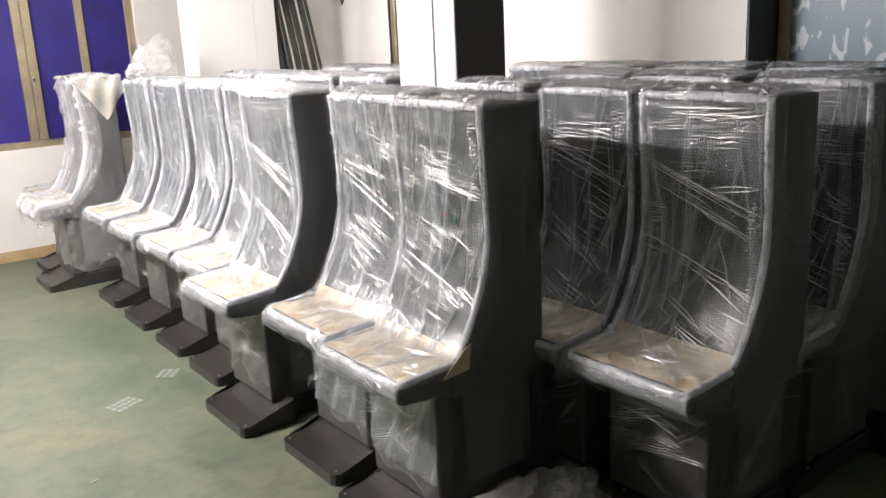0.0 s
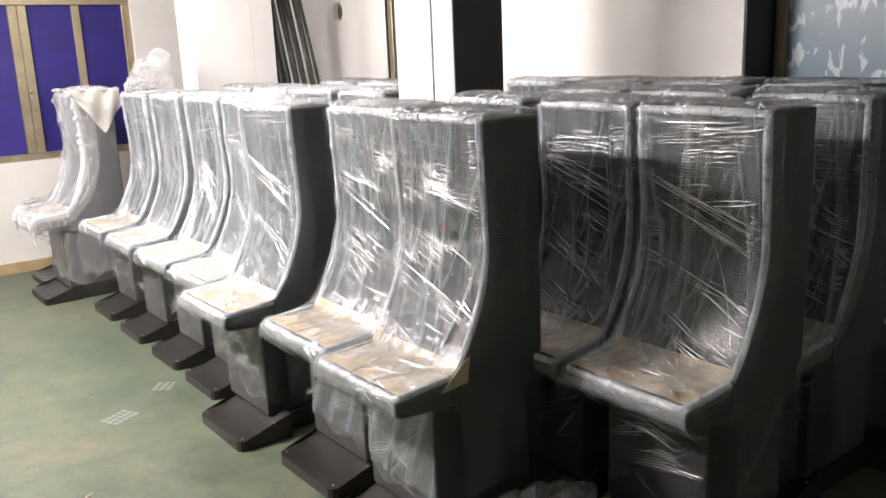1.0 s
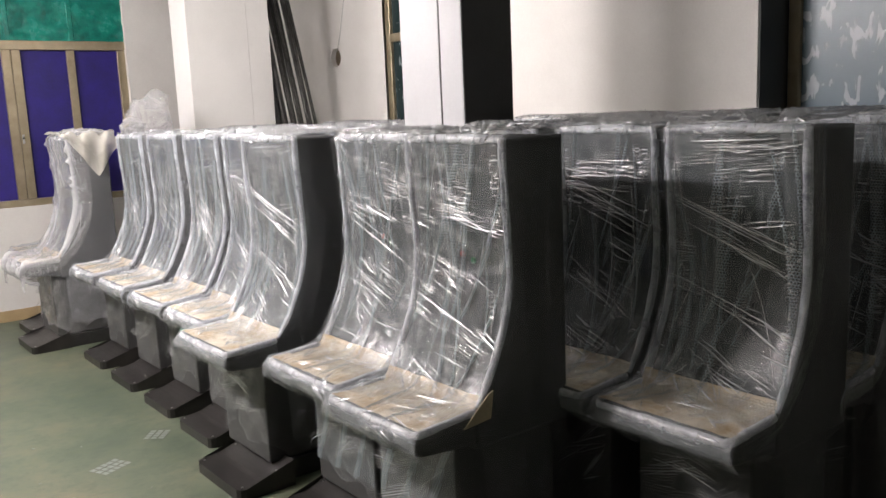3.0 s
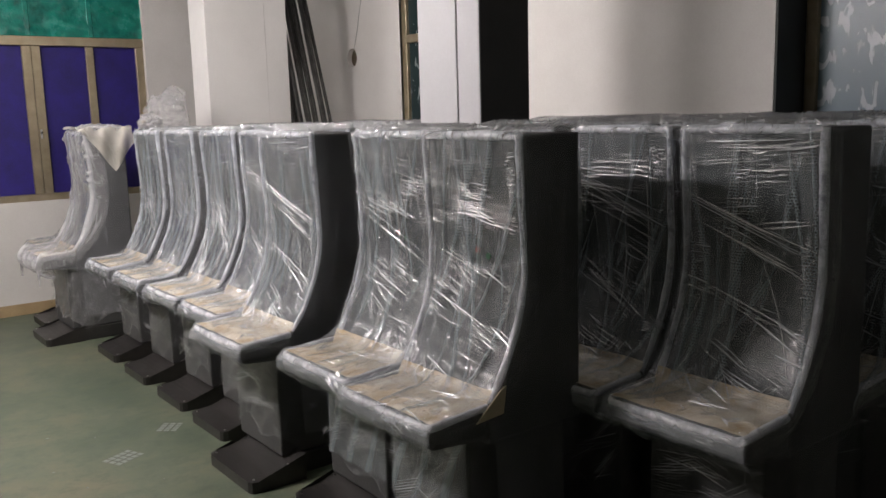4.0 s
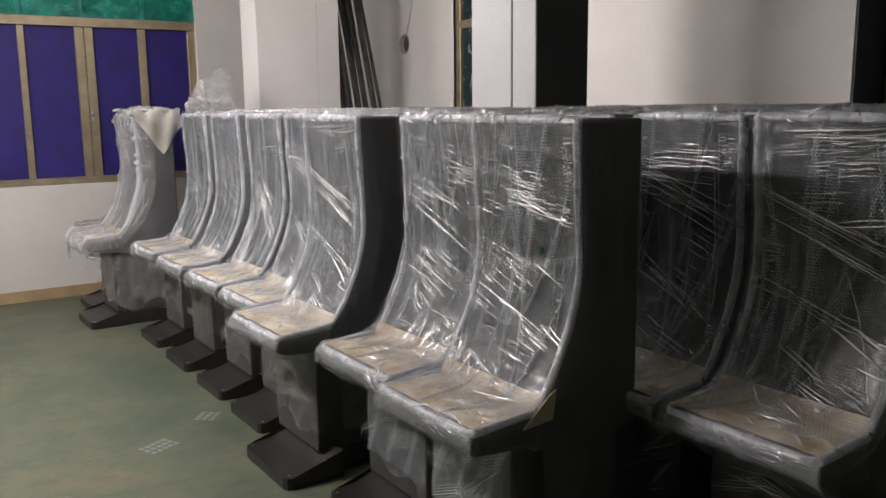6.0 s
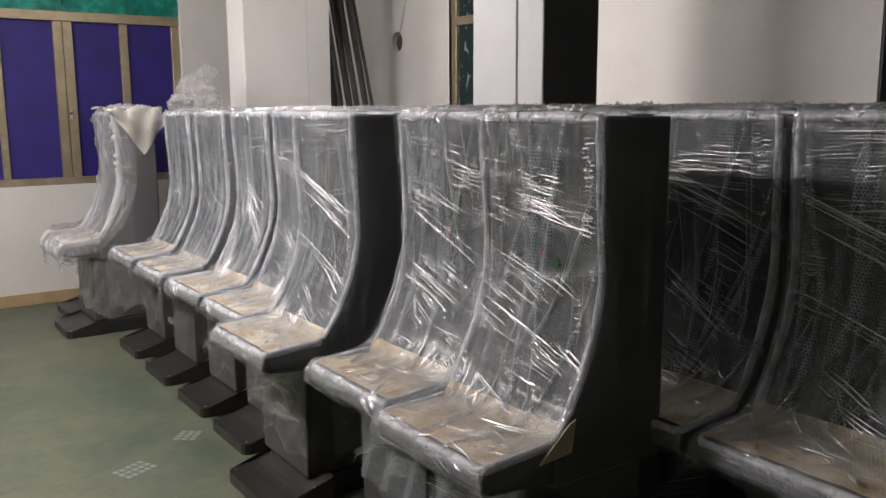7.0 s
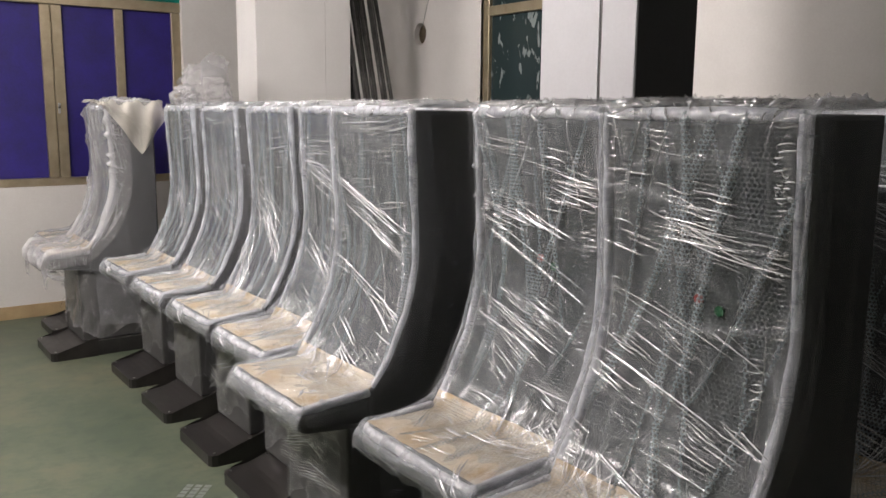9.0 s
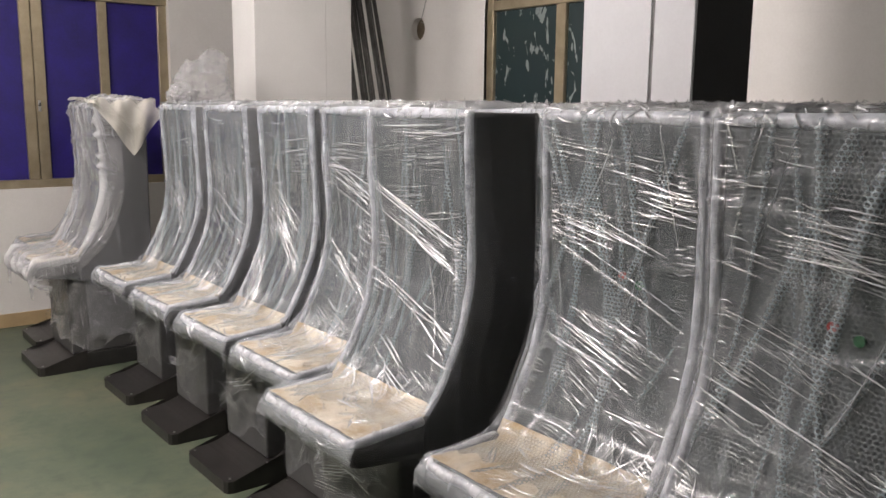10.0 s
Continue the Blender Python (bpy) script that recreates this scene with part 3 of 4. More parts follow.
def film_sheet(seed, offset=0.014, rows=230, cols=120, wrap=0.07, loose=1.0):
    rng = np.random.default_rng(seed)
    line, s = smooth_path(front_line(offset), rows)
    length = s[-1]
    t = np.linspace(-wrap, W + wrap, cols)
    S, V = np.meshgrid(s, t, indexing="ij")
    d = creases(rng, S, V, length, 55, (0.006, 0.016))
    wav = sum(np.sin(S * rng.uniform(8, 40) + V * rng.uniform(-45, 45) + rng.uniform(0, 6)) * rng.uniform(0.3, 1) for _ in range(9)) / 5
    # outward normal of the line
    g = np.gradient(line, axis=0)
    nrm = np.stack([-g[:, 1], g[:, 0]], -1)
    nrm /= np.linalg.norm(nrm, axis=1)[:, None] + 1e-9
    lift = (0.011 * d + 0.0035 * wav) * loose
    over = np.maximum(0, -V) + np.maximum(0, V - W)
    edge = np.clip(over / 0.02, 0, 1)
    top = np.clip((S - (length - 0.27)) / 0.05, 0, 1)
    lift = lift * (1 - 0.6 * edge) + top * np.abs(rng.normal(0, 0.006, S.shape)) * (1 - edge)
    X = line[:, 0][:, None] + nrm[:, 0][:, None] * lift
    Z = line[:, 1][:, None] + nrm[:, 1][:, None] * lift
    # past the sides the sheet turns back along the screen, and down along the deck and the top
    back = np.clip((line[:, 1] - 0.70) / 0.08, 0, 1) * (1 - np.clip((line[:, 0] - 0.44) / 0.02, 0, 1) * (line[:, 1] > 1.5))
    X = X + over * back[:, None]
    Z = Z - over * (1 - back)[:, None] * np.where(S < 0.12, 0.2, np.where(S > length - 0.3, 0.25, 1.0))
    Yc = np.clip(V, -0.012, W + 0.012) + np.sign(V - W / 2) * edge * lift * 0.5
    # the deck and the upper edge take more turns of film than the screen
    deck = np.clip(1 - np.abs(S - 0.26) / 0.22, 0, 1) ** 0.5 * (0.3 + 0.3 * wav)
    rim = np.clip(1 - np.minimum(np.minimum(V, W - V), np.abs(S - 0.17)) / 0.055, 0, 1) * (S < 0.44) * 1.5
    band = np.clip(1 - np.minimum(V, W - V) / (0.042 + 0.022 * np.sin(S * 8 + seed) + 0.012 * wav), 0, 1) * (S > 0.45) * (1 - edge)
    fold = np.clip(d * (1 - 0.75 * edge) + 1.7 * band + (np.clip(deck, 0, 1) + rim * (1 - edge)) * 0.9 + 0.3 * top * (1 - edge) + (0.8 if seed < 4 or seed == 9 else 2.0) * edge * np.clip(1.1 - over / wrap, 0, 1), 0, 2.4)
    return grid_mesh("stretch_film", np.stack([X, Yc, Z], -1), np.stack([V + seed, S + 1.7 * seed], -1), fold)


def ribbon(verts, faces, centre, side, normal, wide, high):
    """Adds one cord of film: a narrow ridge along its centre line, thin at both ends."""
    k0, n = len(verts), len(centre)
    for i in range(n):
        f = math.sin(math.pi * (i + 0.35) / (n - 0.3)) ** 0.6
        for a, h in ((-1, 0), (0, 1), (1, 0)):
            verts.append(centre[i] + side[i] * (a * wide * f) + normal[i] * (h * high * f))
    for i in range(n - 1):
        for a in (0, 1):
            b = k0 + 3 * i + a
            faces.append((b, b + 1, b + 4, b + 3))


def mesh_of(name, verts, faces):
    me = bpy.data.meshes.new(name)
    me.from_pydata([tuple(v) for v in verts], [], faces)
    me.polygons.foreach_set("use_smooth", [True] * len(me.polygons))
    me.update()
    return me


def strand_mesh(seed, offset=0.019):
    """Bundles of cords over the deck, the screen and the top edge."""
    rng = np.random.default_rng(seed + 200)
    line, s = smooth_path(front_line(offset), 260)
    g = np.gradient(line, axis=0)
    g /= np.linalg.norm(g, axis=1)[:, None]
    verts, faces = [], []

    def put(s0, v0, a, ln, wide, high, bow):
        q = np.linspace(-0.5, 0.5, 9) * ln
        ss = s0 + q * math.sin(a) + bow * (q / ln) ** 2
        vv = v0 + q * math.cos(a)
        keep = (ss > 0.03) & (ss < s[-1] - 0.02) & (vv > -0.004) & (vv < W + 0.004)
        if keep.sum() < 4:
            return
        ss, vv = ss[keep], vv[keep]
        gx, gz = np.interp(ss, s, g[:, 0]), np.interp(ss, s, g[:, 1])
        c = np.stack([np.interp(ss, s, line[:, 0]), vv, np.interp(ss, s, line[:, 1])], -1)
        up = np.stack([gx, 0 * gx, gz], -1)
        nrm = np.stack([-gz, 0 * gx, gx], -1)
        side = up * math.cos(a) - np.array([0, 1.0, 0]) * math.sin(a)
        ribbon(verts, faces, c, side, nrm, wide, high)

    end = s[-1]
    thick = 1.12 if seed < 3 else 1.45    # the film on some machines is drawn into coarser cords
    lean_up, lean_low = rng.normal(-0.04, 0.08), rng.normal(0.36, 0.1)

    def bundle(s0, v0, a, n, ln, gap, spread=0.025, wide=(0.0006, 0.0023)):
        fan = rng.normal(0, 0.012)
        for k in range(n):
            o = (k - n / 2) * gap + rng.normal(0, 0.002)
            put(s0 + o * math.cos(a), v0 - o * math.sin(a) + rng.normal(0, spread), a + fan * (k - n / 2) + rng.normal(0, 0.012), ln * rng.uniform(0.15, 1.2),
                rng.uniform(*wide) * thick, rng.uniform(0.0012, 0.0032) * thick, rng.normal(0, 0.015))

    for _ in range(13):                 # upper screen: nearly level
        bundle(rng.uniform(1.05, end - 0.33), rng.uniform(0.06, W - 0.06), lean_up + rng.normal(0, 0.06), rng.integers(2, 7), rng.uniform(0.1, 0.32), rng.uniform(0.009, 0.022))
    for _ in range(4):                  # long cords drawn right across, falling to the aisle's end
        bundle(rng.uniform(0.75, 1.15), rng.uniform(0.2, W - 0.2), lean_low + rng.normal(0, 0.05), rng.integers(3, 6), rng.uniform(0.4, 0.6), rng.uniform(0.008, 0.02), 0.03)
    for _ in range(16):                 # lower screen: slanting, short and long
        bundle(rng.uniform(0.45, 0.98), rng.uniform(0.04, W - 0.04), lean_low + rng.normal(0, 0.13), rng.integers(2, 8), rng.uniform(0.06, 0.26), rng.uniform(0.008, 0.018))
    for _ in range(9):                  # deck
        bundle(rng.uniform(0.16, 0.43), rng.uniform(0.05, W - 0.05), rng.normal(0.15, 0.5), rng.integers(2, 7), rng.uniform(0.05, 0.2), rng.uniform(0.006, 0.014))
    for v_edge in (0.055, W - 0.06):    # ladders of short glints where the film turns over the edges
        for _ in range(6):
            bundle(rng.uniform(0.5, end - 0.35), v_edge + rng.normal(0, 0.012), rng.normal(0.0, 0.08), rng.integers(5, 13), rng.uniform(0.018, 0.045), rng.uniform(0.009, 0.016), 0.006, (0.0009, 0.0022))
    for _ in range(6):                  # broader steep folds
        put(rng.uniform(0.6, 1.4), rng.uniform(0.04, W - 0.04), math.pi / 2 + rng.normal(0, 0.25), rng.uniform(0.15, 0.5), rng.uniform(0.0008, 0.0025), rng.uniform(0.001, 0.003), rng.normal(0, 0.04))
    for _ in range(3):                  # cords fanning out of the corner between deck and screen
        v0 = rng.uniform(0.06, W - 0.06)
        for k in range(15):
            a = rng.uniform(0.25, math.pi - 0.25)
            put(0.4 + 0.1 * math.sin(a), v0 + 0.1 * math.cos(a), a, rng.uniform(0.08, 0.26), rng.uniform(0.0006, 0.0018), rng.uniform(0.0008, 0.0022), 0.0)
    for _ in range(90):                 # tufts standing up along the top edge
        put(rng.uniform(end - 0.31, end - 0.15), rng.uniform(0.01, W - 0.01), rng.uniform(0, math.pi), rng.uniform(0.02, 0.06), rng.uniform(0.0008, 0.003), rng.uniform(0.002, 0.011), 0.01)
    return mesh_of("film_strands", verts, faces)


def skirt_strands(seed):
    rng = np.random.default_rng(seed + 300)
    verts, faces = [], []
    for _ in range(13):
        y0, z0, a = rng.uniform(0.1, W - 0.1), rng.uniform(0.25, 0.55), rng.normal(-0.35, 0.3)
        for k in range(rng.integers(3, 8)):
            ln = rng.uniform(0.08, 0.26)
            q = np.linspace(-0.5, 0.5, 7) * ln
            c = np.stack([0 * q + 0.168, y0 + q * math.cos(a), z0 + 0.011 * k + q * math.sin(a)], -1)
            c[:, 1] = np.clip(c[:, 1], 0.045, W - 0.045)
            side = np.tile(np.array([0, -math.sin(a), math.cos(a)]), (7, 1))
            ribbon(verts, faces, c, side, np.tile(np.array([-1.0, 0, 0]), (7, 1)), rng.uniform(0.0008, 0.0022), rng.uniform(0.0008, 0.002))
    return mesh_of("skirt_strands", verts, faces)


def bubble_sheet(seed):
    """Bubble wrap laid over deck and screen, with long soft pleats that run up the screen."""
    rng = np.random.default_rng(seed + 400)
    line, s = smooth_path(front_line(0.006), 110)
    t = np.linspace(0.0, W, 90)
    S, V = np.meshgrid(s, t, indexing="ij")
    d = np.zeros_like(S)
    for _ in range(14):
        s0, v0, a = rng.uniform(0.55, 1.3), rng.uniform(0.04, W - 0.04), math.pi / 2 + rng.normal(0, 0.24)
        al = (V - v0) * math.cos(a) + (S - s0) * math.sin(a)
        of = -(V - v0) * math.sin(a) + (S - s0) * math.cos(a) + rng.normal(0, 0.12) * al ** 2
        d = np.maximum(d, np.exp(-(of / rng.uniform(0.005, 0.016)) ** 2 - (al / rng.uniform(0.25, 0.7)) ** 4) * rng.uniform(0.4, 1))
    g = np.gradient(line, axis=0)
    g /= np.linalg.norm(g, axis=1)[:, None]
    X = line[:, 0][:, None] - g[:, 1][:, None] * d * 0.015
    Z = line[:, 1][:, None] + g[:, 0][:, None] * d * 0.015
    deck = np.clip(1 - np.abs(S - 0.27) / 0.2, 0, 1)
    return grid_mesh("bubble_wrap", np.stack([X, V, Z], -1), np.stack([V + 0.01 * d, S], -1), np.clip(d + 0.25 * deck, 0, 1.2))


def air_cells(seed):
    """The raised tops of the bubble wrap's cells over the screen, one low six-sided dome each."""
    rng = np.random.default_rng(seed + 450)
    line, s = smooth_path(front_line(0.006), 400)
    g = np.gradient(line, axis=0)
    g /= np.linalg.norm(g, axis=1)[:, None]
    ang = np.arange(6) * math.pi / 3
    verts, faces = [], []
    for row in range(int(0.5 / CELL[1]), int((s[-1] - 0.3) / CELL[1])):
        sc = (row + 0.5) * CELL[1]
        for c in range(2, int(W / CELL[0]) - 2):
            vc = (c + 0.5 - 0.5 * (row % 2)) * CELL[0]
            if rng.random() < 0.06:         # burst cells
                continue
            k0, h = len(verts), 0.0035 * rng.uniform(0.6, 1.1)
            for r, up in ((0.0047, 0.0), (0.0032, h)):
                ss = sc + r * np.sin(ang)
                x, z = np.interp(ss, s, line[:, 0]), np.interp(ss, s, line[:, 1])
                gx, gz = np.interp(sc, s, g[:, 0]), np.interp(sc, s, g[:, 1])
                verts += np.stack([x - gz * (up + 0.001), vc + r * np.cos(ang), z + gx * (up + 0.001)], -1).tolist()
            faces += [(k0 + i, k0 + (i + 1) % 6, k0 + 6 + (i + 1) % 6, k0 + 6 + i) for i in range(6)] + [tuple(range(k0 + 6, k0 + 12))]
    return mesh_of("air_cells", verts, faces)


def crinkle_grid(seed, lo, hi, v0, v1, rows, cols, amount):
    """Gathered film over a stretch of the front: many small curved creases; amount(S, V) says how thick they lie."""
    rng = np.random.default_rng(seed + 500)
    line, s = smooth_path(front_line(0.024), 400)
    S, V = np.meshgrid(np.linspace(lo, hi, rows) + s[-1], np.linspace(v0, v1, cols), indexing="ij")
    g = np.gradient(line, axis=0)
    g /= np.linalg.norm(g, axis=1)[:, None]
    k = amount(S - s[-1], V)
    wave = np.zeros_like(S)
    for _ in range(16):
        f, a = rng.uniform(50, 260), rng.uniform(0, math.pi)
        bend = 0.6 * np.sin(S * rng.uniform(5, 25) + V * rng.uniform(-25, 25) + rng.uniform(0, 6))
        wave += (0.5 - np.abs(np.sin((S * math.cos(a) + V * math.sin(a)) * f + bend + rng.uniform(0, 6)))) * 60 / f
    lift = np.maximum(0, 0.003 + 0.0042 * wave) * k
    nx, nz = -np.interp(S, s, g[:, 1]), np.interp(S, s, g[:, 0])
    P = np.stack([np.interp(S, s, line[:, 0]) + nx * lift, V, np.interp(S, s, line[:, 1]) + nz * lift], -1)
    return P, np.stack([V + seed, S], -1), np.clip(wave * 0.45, 0, 1.2) * k


def crinkle_sheet(seed):
    """Thickest along the top edge, thinning out down the screen."""
    amount = lambda S, V: (0.4 + 1.8 * np.exp(-((S + 0.26) / 0.045) ** 2)) * np.clip((S + 0.44 - 0.05 * np.sin(V * 14 + seed)) / 0.12, 0, 1)
    return grid_mesh("top_film", *crinkle_grid(seed, -0.44, -0.01, -0.01, W + 0.01, 80, 110, amount))


def edge_crinkles(seed, side):
    """Film gathered where it turns over a side edge of the screen."""
    a, b = (-0.012, 0.075) if side == 0 else (W - 0.075, W + 0.012)
    amount = lambda S, V: np.clip(np.minimum(V - a, b - V) / 0.03, 0, 1) * (0.75 + 0.45 * np.sin(S * 11 + seed + 2 * side)) * np.clip((S + 1.28) / 0.15, 0, 1)
    return grid_mesh("edge_film", *crinkle_grid(seed + 7 * side, -1.28, -0.3, a, b, 170, 22, amount))


def deck_paper(seed):
    """Brown paper pad on the deck, wrinkled and not quite flat."""
    rng = np.random.default_rng(seed + 600)
    X, Y = np.meshgrid(np.linspace(0.022, 0.285, 34), np.linspace(0.014, W - 0.014, 60), indexing="ij")
    d = sum(np.abs(np.sin(X * rng.uniform(-40, 40) + Y * rng.uniform(-40, 40) + rng.uniform(0, 6))) ** 2 for _ in range(6)) / 6
    return grid_mesh("deck_pad", np.stack([X, Y, 0.686 + 0.008 * d + 0.05 * np.clip((X - 0.24) / 0.045, 0, 1) ** 2], -1), np.stack([X, Y], -1), d)


def lower_wrap(seed):
    """Bubble wrap taped round the front of the lower cabinet."""
    z = np.linspace(0.2, 0.57, 30)
    y = np.linspace(0.052, W - 0.052, 40)
    Z, Y = np.meshgrid(z, y, indexing="ij")
    d = np.abs(np.sin(Y * 21 + Z * 9 + seed)) ** 8
    return grid_mesh("lower_wrap", np.stack([0.195 - 0.006 * d, Y, Z], -1), np.stack([Y, Z], -1), 0.1 + 0.7 * d)


def skirt_sheet(seed):
    """Film round the lower cabinet, hanging loose to an uneven hem."""
    rng = np.random.default_rng(seed)
    run = [(0.62, 0.035), (0.24, 0.035), (0.195, 0.05), (0.185, 0.09), (0.185, W - 0.09), (0.195, W - 0.05), (0.24, W - 0.035), (0.62, W - 0.035)]
    line, s = smooth_path(run, 150)
    h = np.linspace(0, 1, 70)
    hem = 0.17 + 0.035 * np.sin(s * 7 + seed) + 0.03 * np.sin(s * 19 + 2 * seed)
    S, H = np.meshgrid(s, h, indexing="ij")
    z = 0.585 + (hem[:, None] - 0.585) * H
    d = np.zeros_like(S)
    for _ in range(60):
        s0, z0 = rng.uniform(0, s[-1]), rng.uniform(0.15, 0.6)
        a = rng.normal(0.35, 0.2) if rng.random() < 0.6 else math.pi / 2 + rng.normal(0, 0.3)
        ln, w = rng.uniform(0.08, 0.3), rng.uniform(0.004, 0.01)
        al = (S - s0) * math.cos(a) + (z - z0) * math.sin(a)
        of = -(S - s0) * math.sin(a) + (z - z0) * math.cos(a)
        d = np.maximum(d, np.exp(-(of / w) ** 2 - (al / ln) ** 4) * rng.uniform(0.3, 1))
    g = np.gradient(line, axis=0)
    n = np.stack([-g[:, 1], g[:, 0]], -1)
    n /= np.linalg.norm(n, axis=1)[:, None]
    lift = -(0.004 + 0.008 * d + 0.006 * H * np.sin(S * 23 + seed) + 0.004 * np.sin(S * 41 + z * 30))
    P = np.stack([line[:, 0][:, None] + n[:, 0][:, None] * lift, line[:, 1][:, None] + n[:, 1][:, None] * lift, z], -1)
    front = np.clip(1 - np.abs(S - s[-1] / 2) / 0.3, 0, 1) ** 0.3
    return grid_mesh("skirt_film", P, np.stack([S + seed, z], -1), (d + 0.8 * np.exp(-((1 - H) / 0.05) ** 2)) * (0.25 + 0.75 * front))


def side_sheet(seed):
    """Film laid loosely over the side that faces the aisle's end."""
    rng = np.random.default_rng(seed + 50)
    z = np.linspace(0.2, 1.6, 90)
    f = np.interp(z, [0.2, 0.56, 0.6, 0.69, 0.72] + [q for _, q in SIDE[1:]], [0.3, 0.28, 0.05, 0.03, 0.29] + [x for x, _ in SIDE[1:]])
    a = np.linspace(0, 1, 40)
    Z, A = np.meshgrid(z, a, indexing="ij")
    X = f[:, None] + (0.69 - f[:, None]) * A
    d = np.zeros_like(X)
    for _ in range(16):
        x0, z0, q = rng.uniform(0.2, 0.7), rng.uniform(0.3, 1.5), math.pi / 2 + rng.normal(0.1, 0.4)
        al = (X - x0) * math.cos(q) + (Z - z0) * math.sin(q)
        of = -(X - x0) * math.sin(q) + (Z - z0) * math.cos(q) + 0.1 * al ** 2
        d = np.maximum(d, np.exp(-(of / rng.uniform(0.008, 0.02)) ** 2 - (al / rng.uniform(0.15, 0.4)) ** 4) * rng.uniform(0.3, 1))
    Yc = -0.006 - 0.008 * d - 0.004 * np.sin(Z * 9 + A * 5 + seed)
    return grid_mesh("side_film", np.stack([X, Yc, Z], -1), np.stack([X + seed, Z], -1), d)


def roll(points, radius, seed):
    """A soft padded edge: an uneven roll of wrap along a line."""
    p, d = smooth_path(points, 60)
    rng = np.random.default_rng(seed + 70)
    a, b = rng.uniform(0, 6, 2)
    thick = lambda t: radius * (1 + 0.12 * math.sin(6 * t + a) + 0.06 * math.sin(15 * t + b) + 0.02 * math.sin(47 * t + a))
    p[:, 0] += 0.0015 * np.sin(d * 40 + a)
    return tube(p.tolist(), thick, 10)


def make_machine(seed, label, bagged=False):
    m = thing("gaming_machine", label, "gaming machine", group="rows of wrapped gaming machines")
    up = [(0.70, 0.56), (0.70, 1.60), (0.43, 1.60)] + SIDE[::-1][1:] + [(0.26, 0.685), (0.26, 0.56)]
    part("cabinet", extrude_profile(up, 0, W, 0.012), "foam", m, "cabinet wrapped in dark grey foam sheet")
    part("lower_cabinet", box((0.2, 0.05, 0.1), (0.67, W - 0.05, 0.575), 0.01), "foam", m, "dark lower cabinet")
    part("plinth", box((0.24, 0.03, 0.0), (0.68, W - 0.03, 0.1), 0.006), "black", m, "black plinth")
    # deck with a rounded lip
    lip = [(0.27, 0.685), (0.03, 0.675), (0.012, 0.668), (0.003, 0.65), (0.003, 0.625), (0.012, 0.605), (0.04, 0.592), (0.27, 0.57)]
    part("deck", extrude_profile(lip, 0.002, W - 0.002, 0.026), "foam", m, "button deck with a rounded lip")
    part("screen", extrude_profile([(x - 0.004, z) for x, z in SIDE] + [(x + 0.01, z) for x, z in SIDE[::-1]], 0.035, W - 0.035), "screen", m, "dark curved screen", True)
    part("deck_pad", deck_paper(seed), "card", m, "wrinkled brown paper pad")
    # edge padding along the screen, the top and the deck
    for y in (0.016, W - 0.016):
        part("edge_padding", roll([(x - 0.003, y, z) for x, z in SIDE], 0.0145, seed), "padding", m, "white foam edge", True)
    part("edge_padding", roll([(0.432, 0.02, 1.595), (0.43, W / 2, 1.597), (0.432, W - 0.02, 1.595)], 0.017, seed + 3), "padding", m, "white foam edge", True)
    part("deck_padding", roll([(0.26, 0.015, 0.69), (0.03, 0.014, 0.675), (0.015, 0.03, 0.668), (0.012, W / 2, 0.668), (0.015, W - 0.03, 0.668), (0.03, W - 0.014, 0.675), (0.26, W - 0.015, 0.69)], 0.015, seed + 6), "deck_wrap", m, "white foam edge", True)
    # footrest: a wedge with rounded front corners and four bolts
    bm = bmesh.new()
    aside = -0.055 if seed == 3 else 0.0
    outline = [(0.28, 0.0), (0.035, 0.0), (0.01, 0.01), (0.0, 0.035), (0.0, 0.455), (0.01, 0.48), (0.035, 0.49), (0.28, 0.49)]
    rise = lambda x: 0.052 + 0.055 * max(0, (x - 0.10) / 0.18) ** 1.6 + 0.06 * x
    lo = [bm.verts.new((x, y + 0.02 + aside, 0.0)) for x, y in outline]
    hi = [bm.verts.new((x, y + 0.02 + aside, rise(x))) for x, y in outline]
    n = len(outline)
    for i in range(n):
        bm.faces.new((lo[i], lo[(i + 1) % n], hi[(i + 1) % n], hi[i]))
    bm.faces.new(lo)
    strips = [0.035, 0.07, 0.10, 0.13, 0.16, 0.19, 0.22, 0.25, 0.28]
    bm.faces.new([hi[i] for i in (1, 2, 3, 4, 5, 6)])
    last = (hi[1], hi[6])
    for x in strips[1:]:
        nxt = (hi[0], hi[7]) if x == 0.28 else (bm.verts.new((x, 0.02 + aside, rise(x))), bm.verts.new((x, 0.51 + aside, rise(x))))
        bm.faces.new((last[0], nxt[0], nxt[1], last[1]))
        last = nxt
    foot = part("footrest", bm, "foot", m, "brown-black footrest plate")
    for x, y in [(0.03, 0.055), (0.03, 0.475), (0.2, 0.045), (0.2, 0.485)]:
        part("bolt", tube([(x, y + aside, rise(x) - 0.004), (x, y + aside, rise(x) + 0.003)], 0.006, 8), "steel", foot)
    if seed < 3:
        part("button", tube([(0.45, 0.257, 1.183), (0.437, 0.257, 1.183)], 0.012, 12), "red", m, "red button under the wrap")
        part("button", tube([(0.45, 0.2, 1.166), (0.437, 0.2, 1.166)], 0.012, 12), "greenb", m, "green button under the wrap")
    part("bubble_wrap", bubble_sheet(seed), "bubble", m, "pleated bubble wrap")
    if seed < 3:
        part("lower_wrap", lower_wrap(seed), "bubble", m, "bubble wrap round the lower cabinet")
    if seed < 3:
        tagged(part("air_cell", air_cells(seed), "dome", m, "raised clear air cells of the bubble wrap"), kind="stuff")
    part("side_film", side_sheet(seed), "side_film", m, "thin clear film over the side")
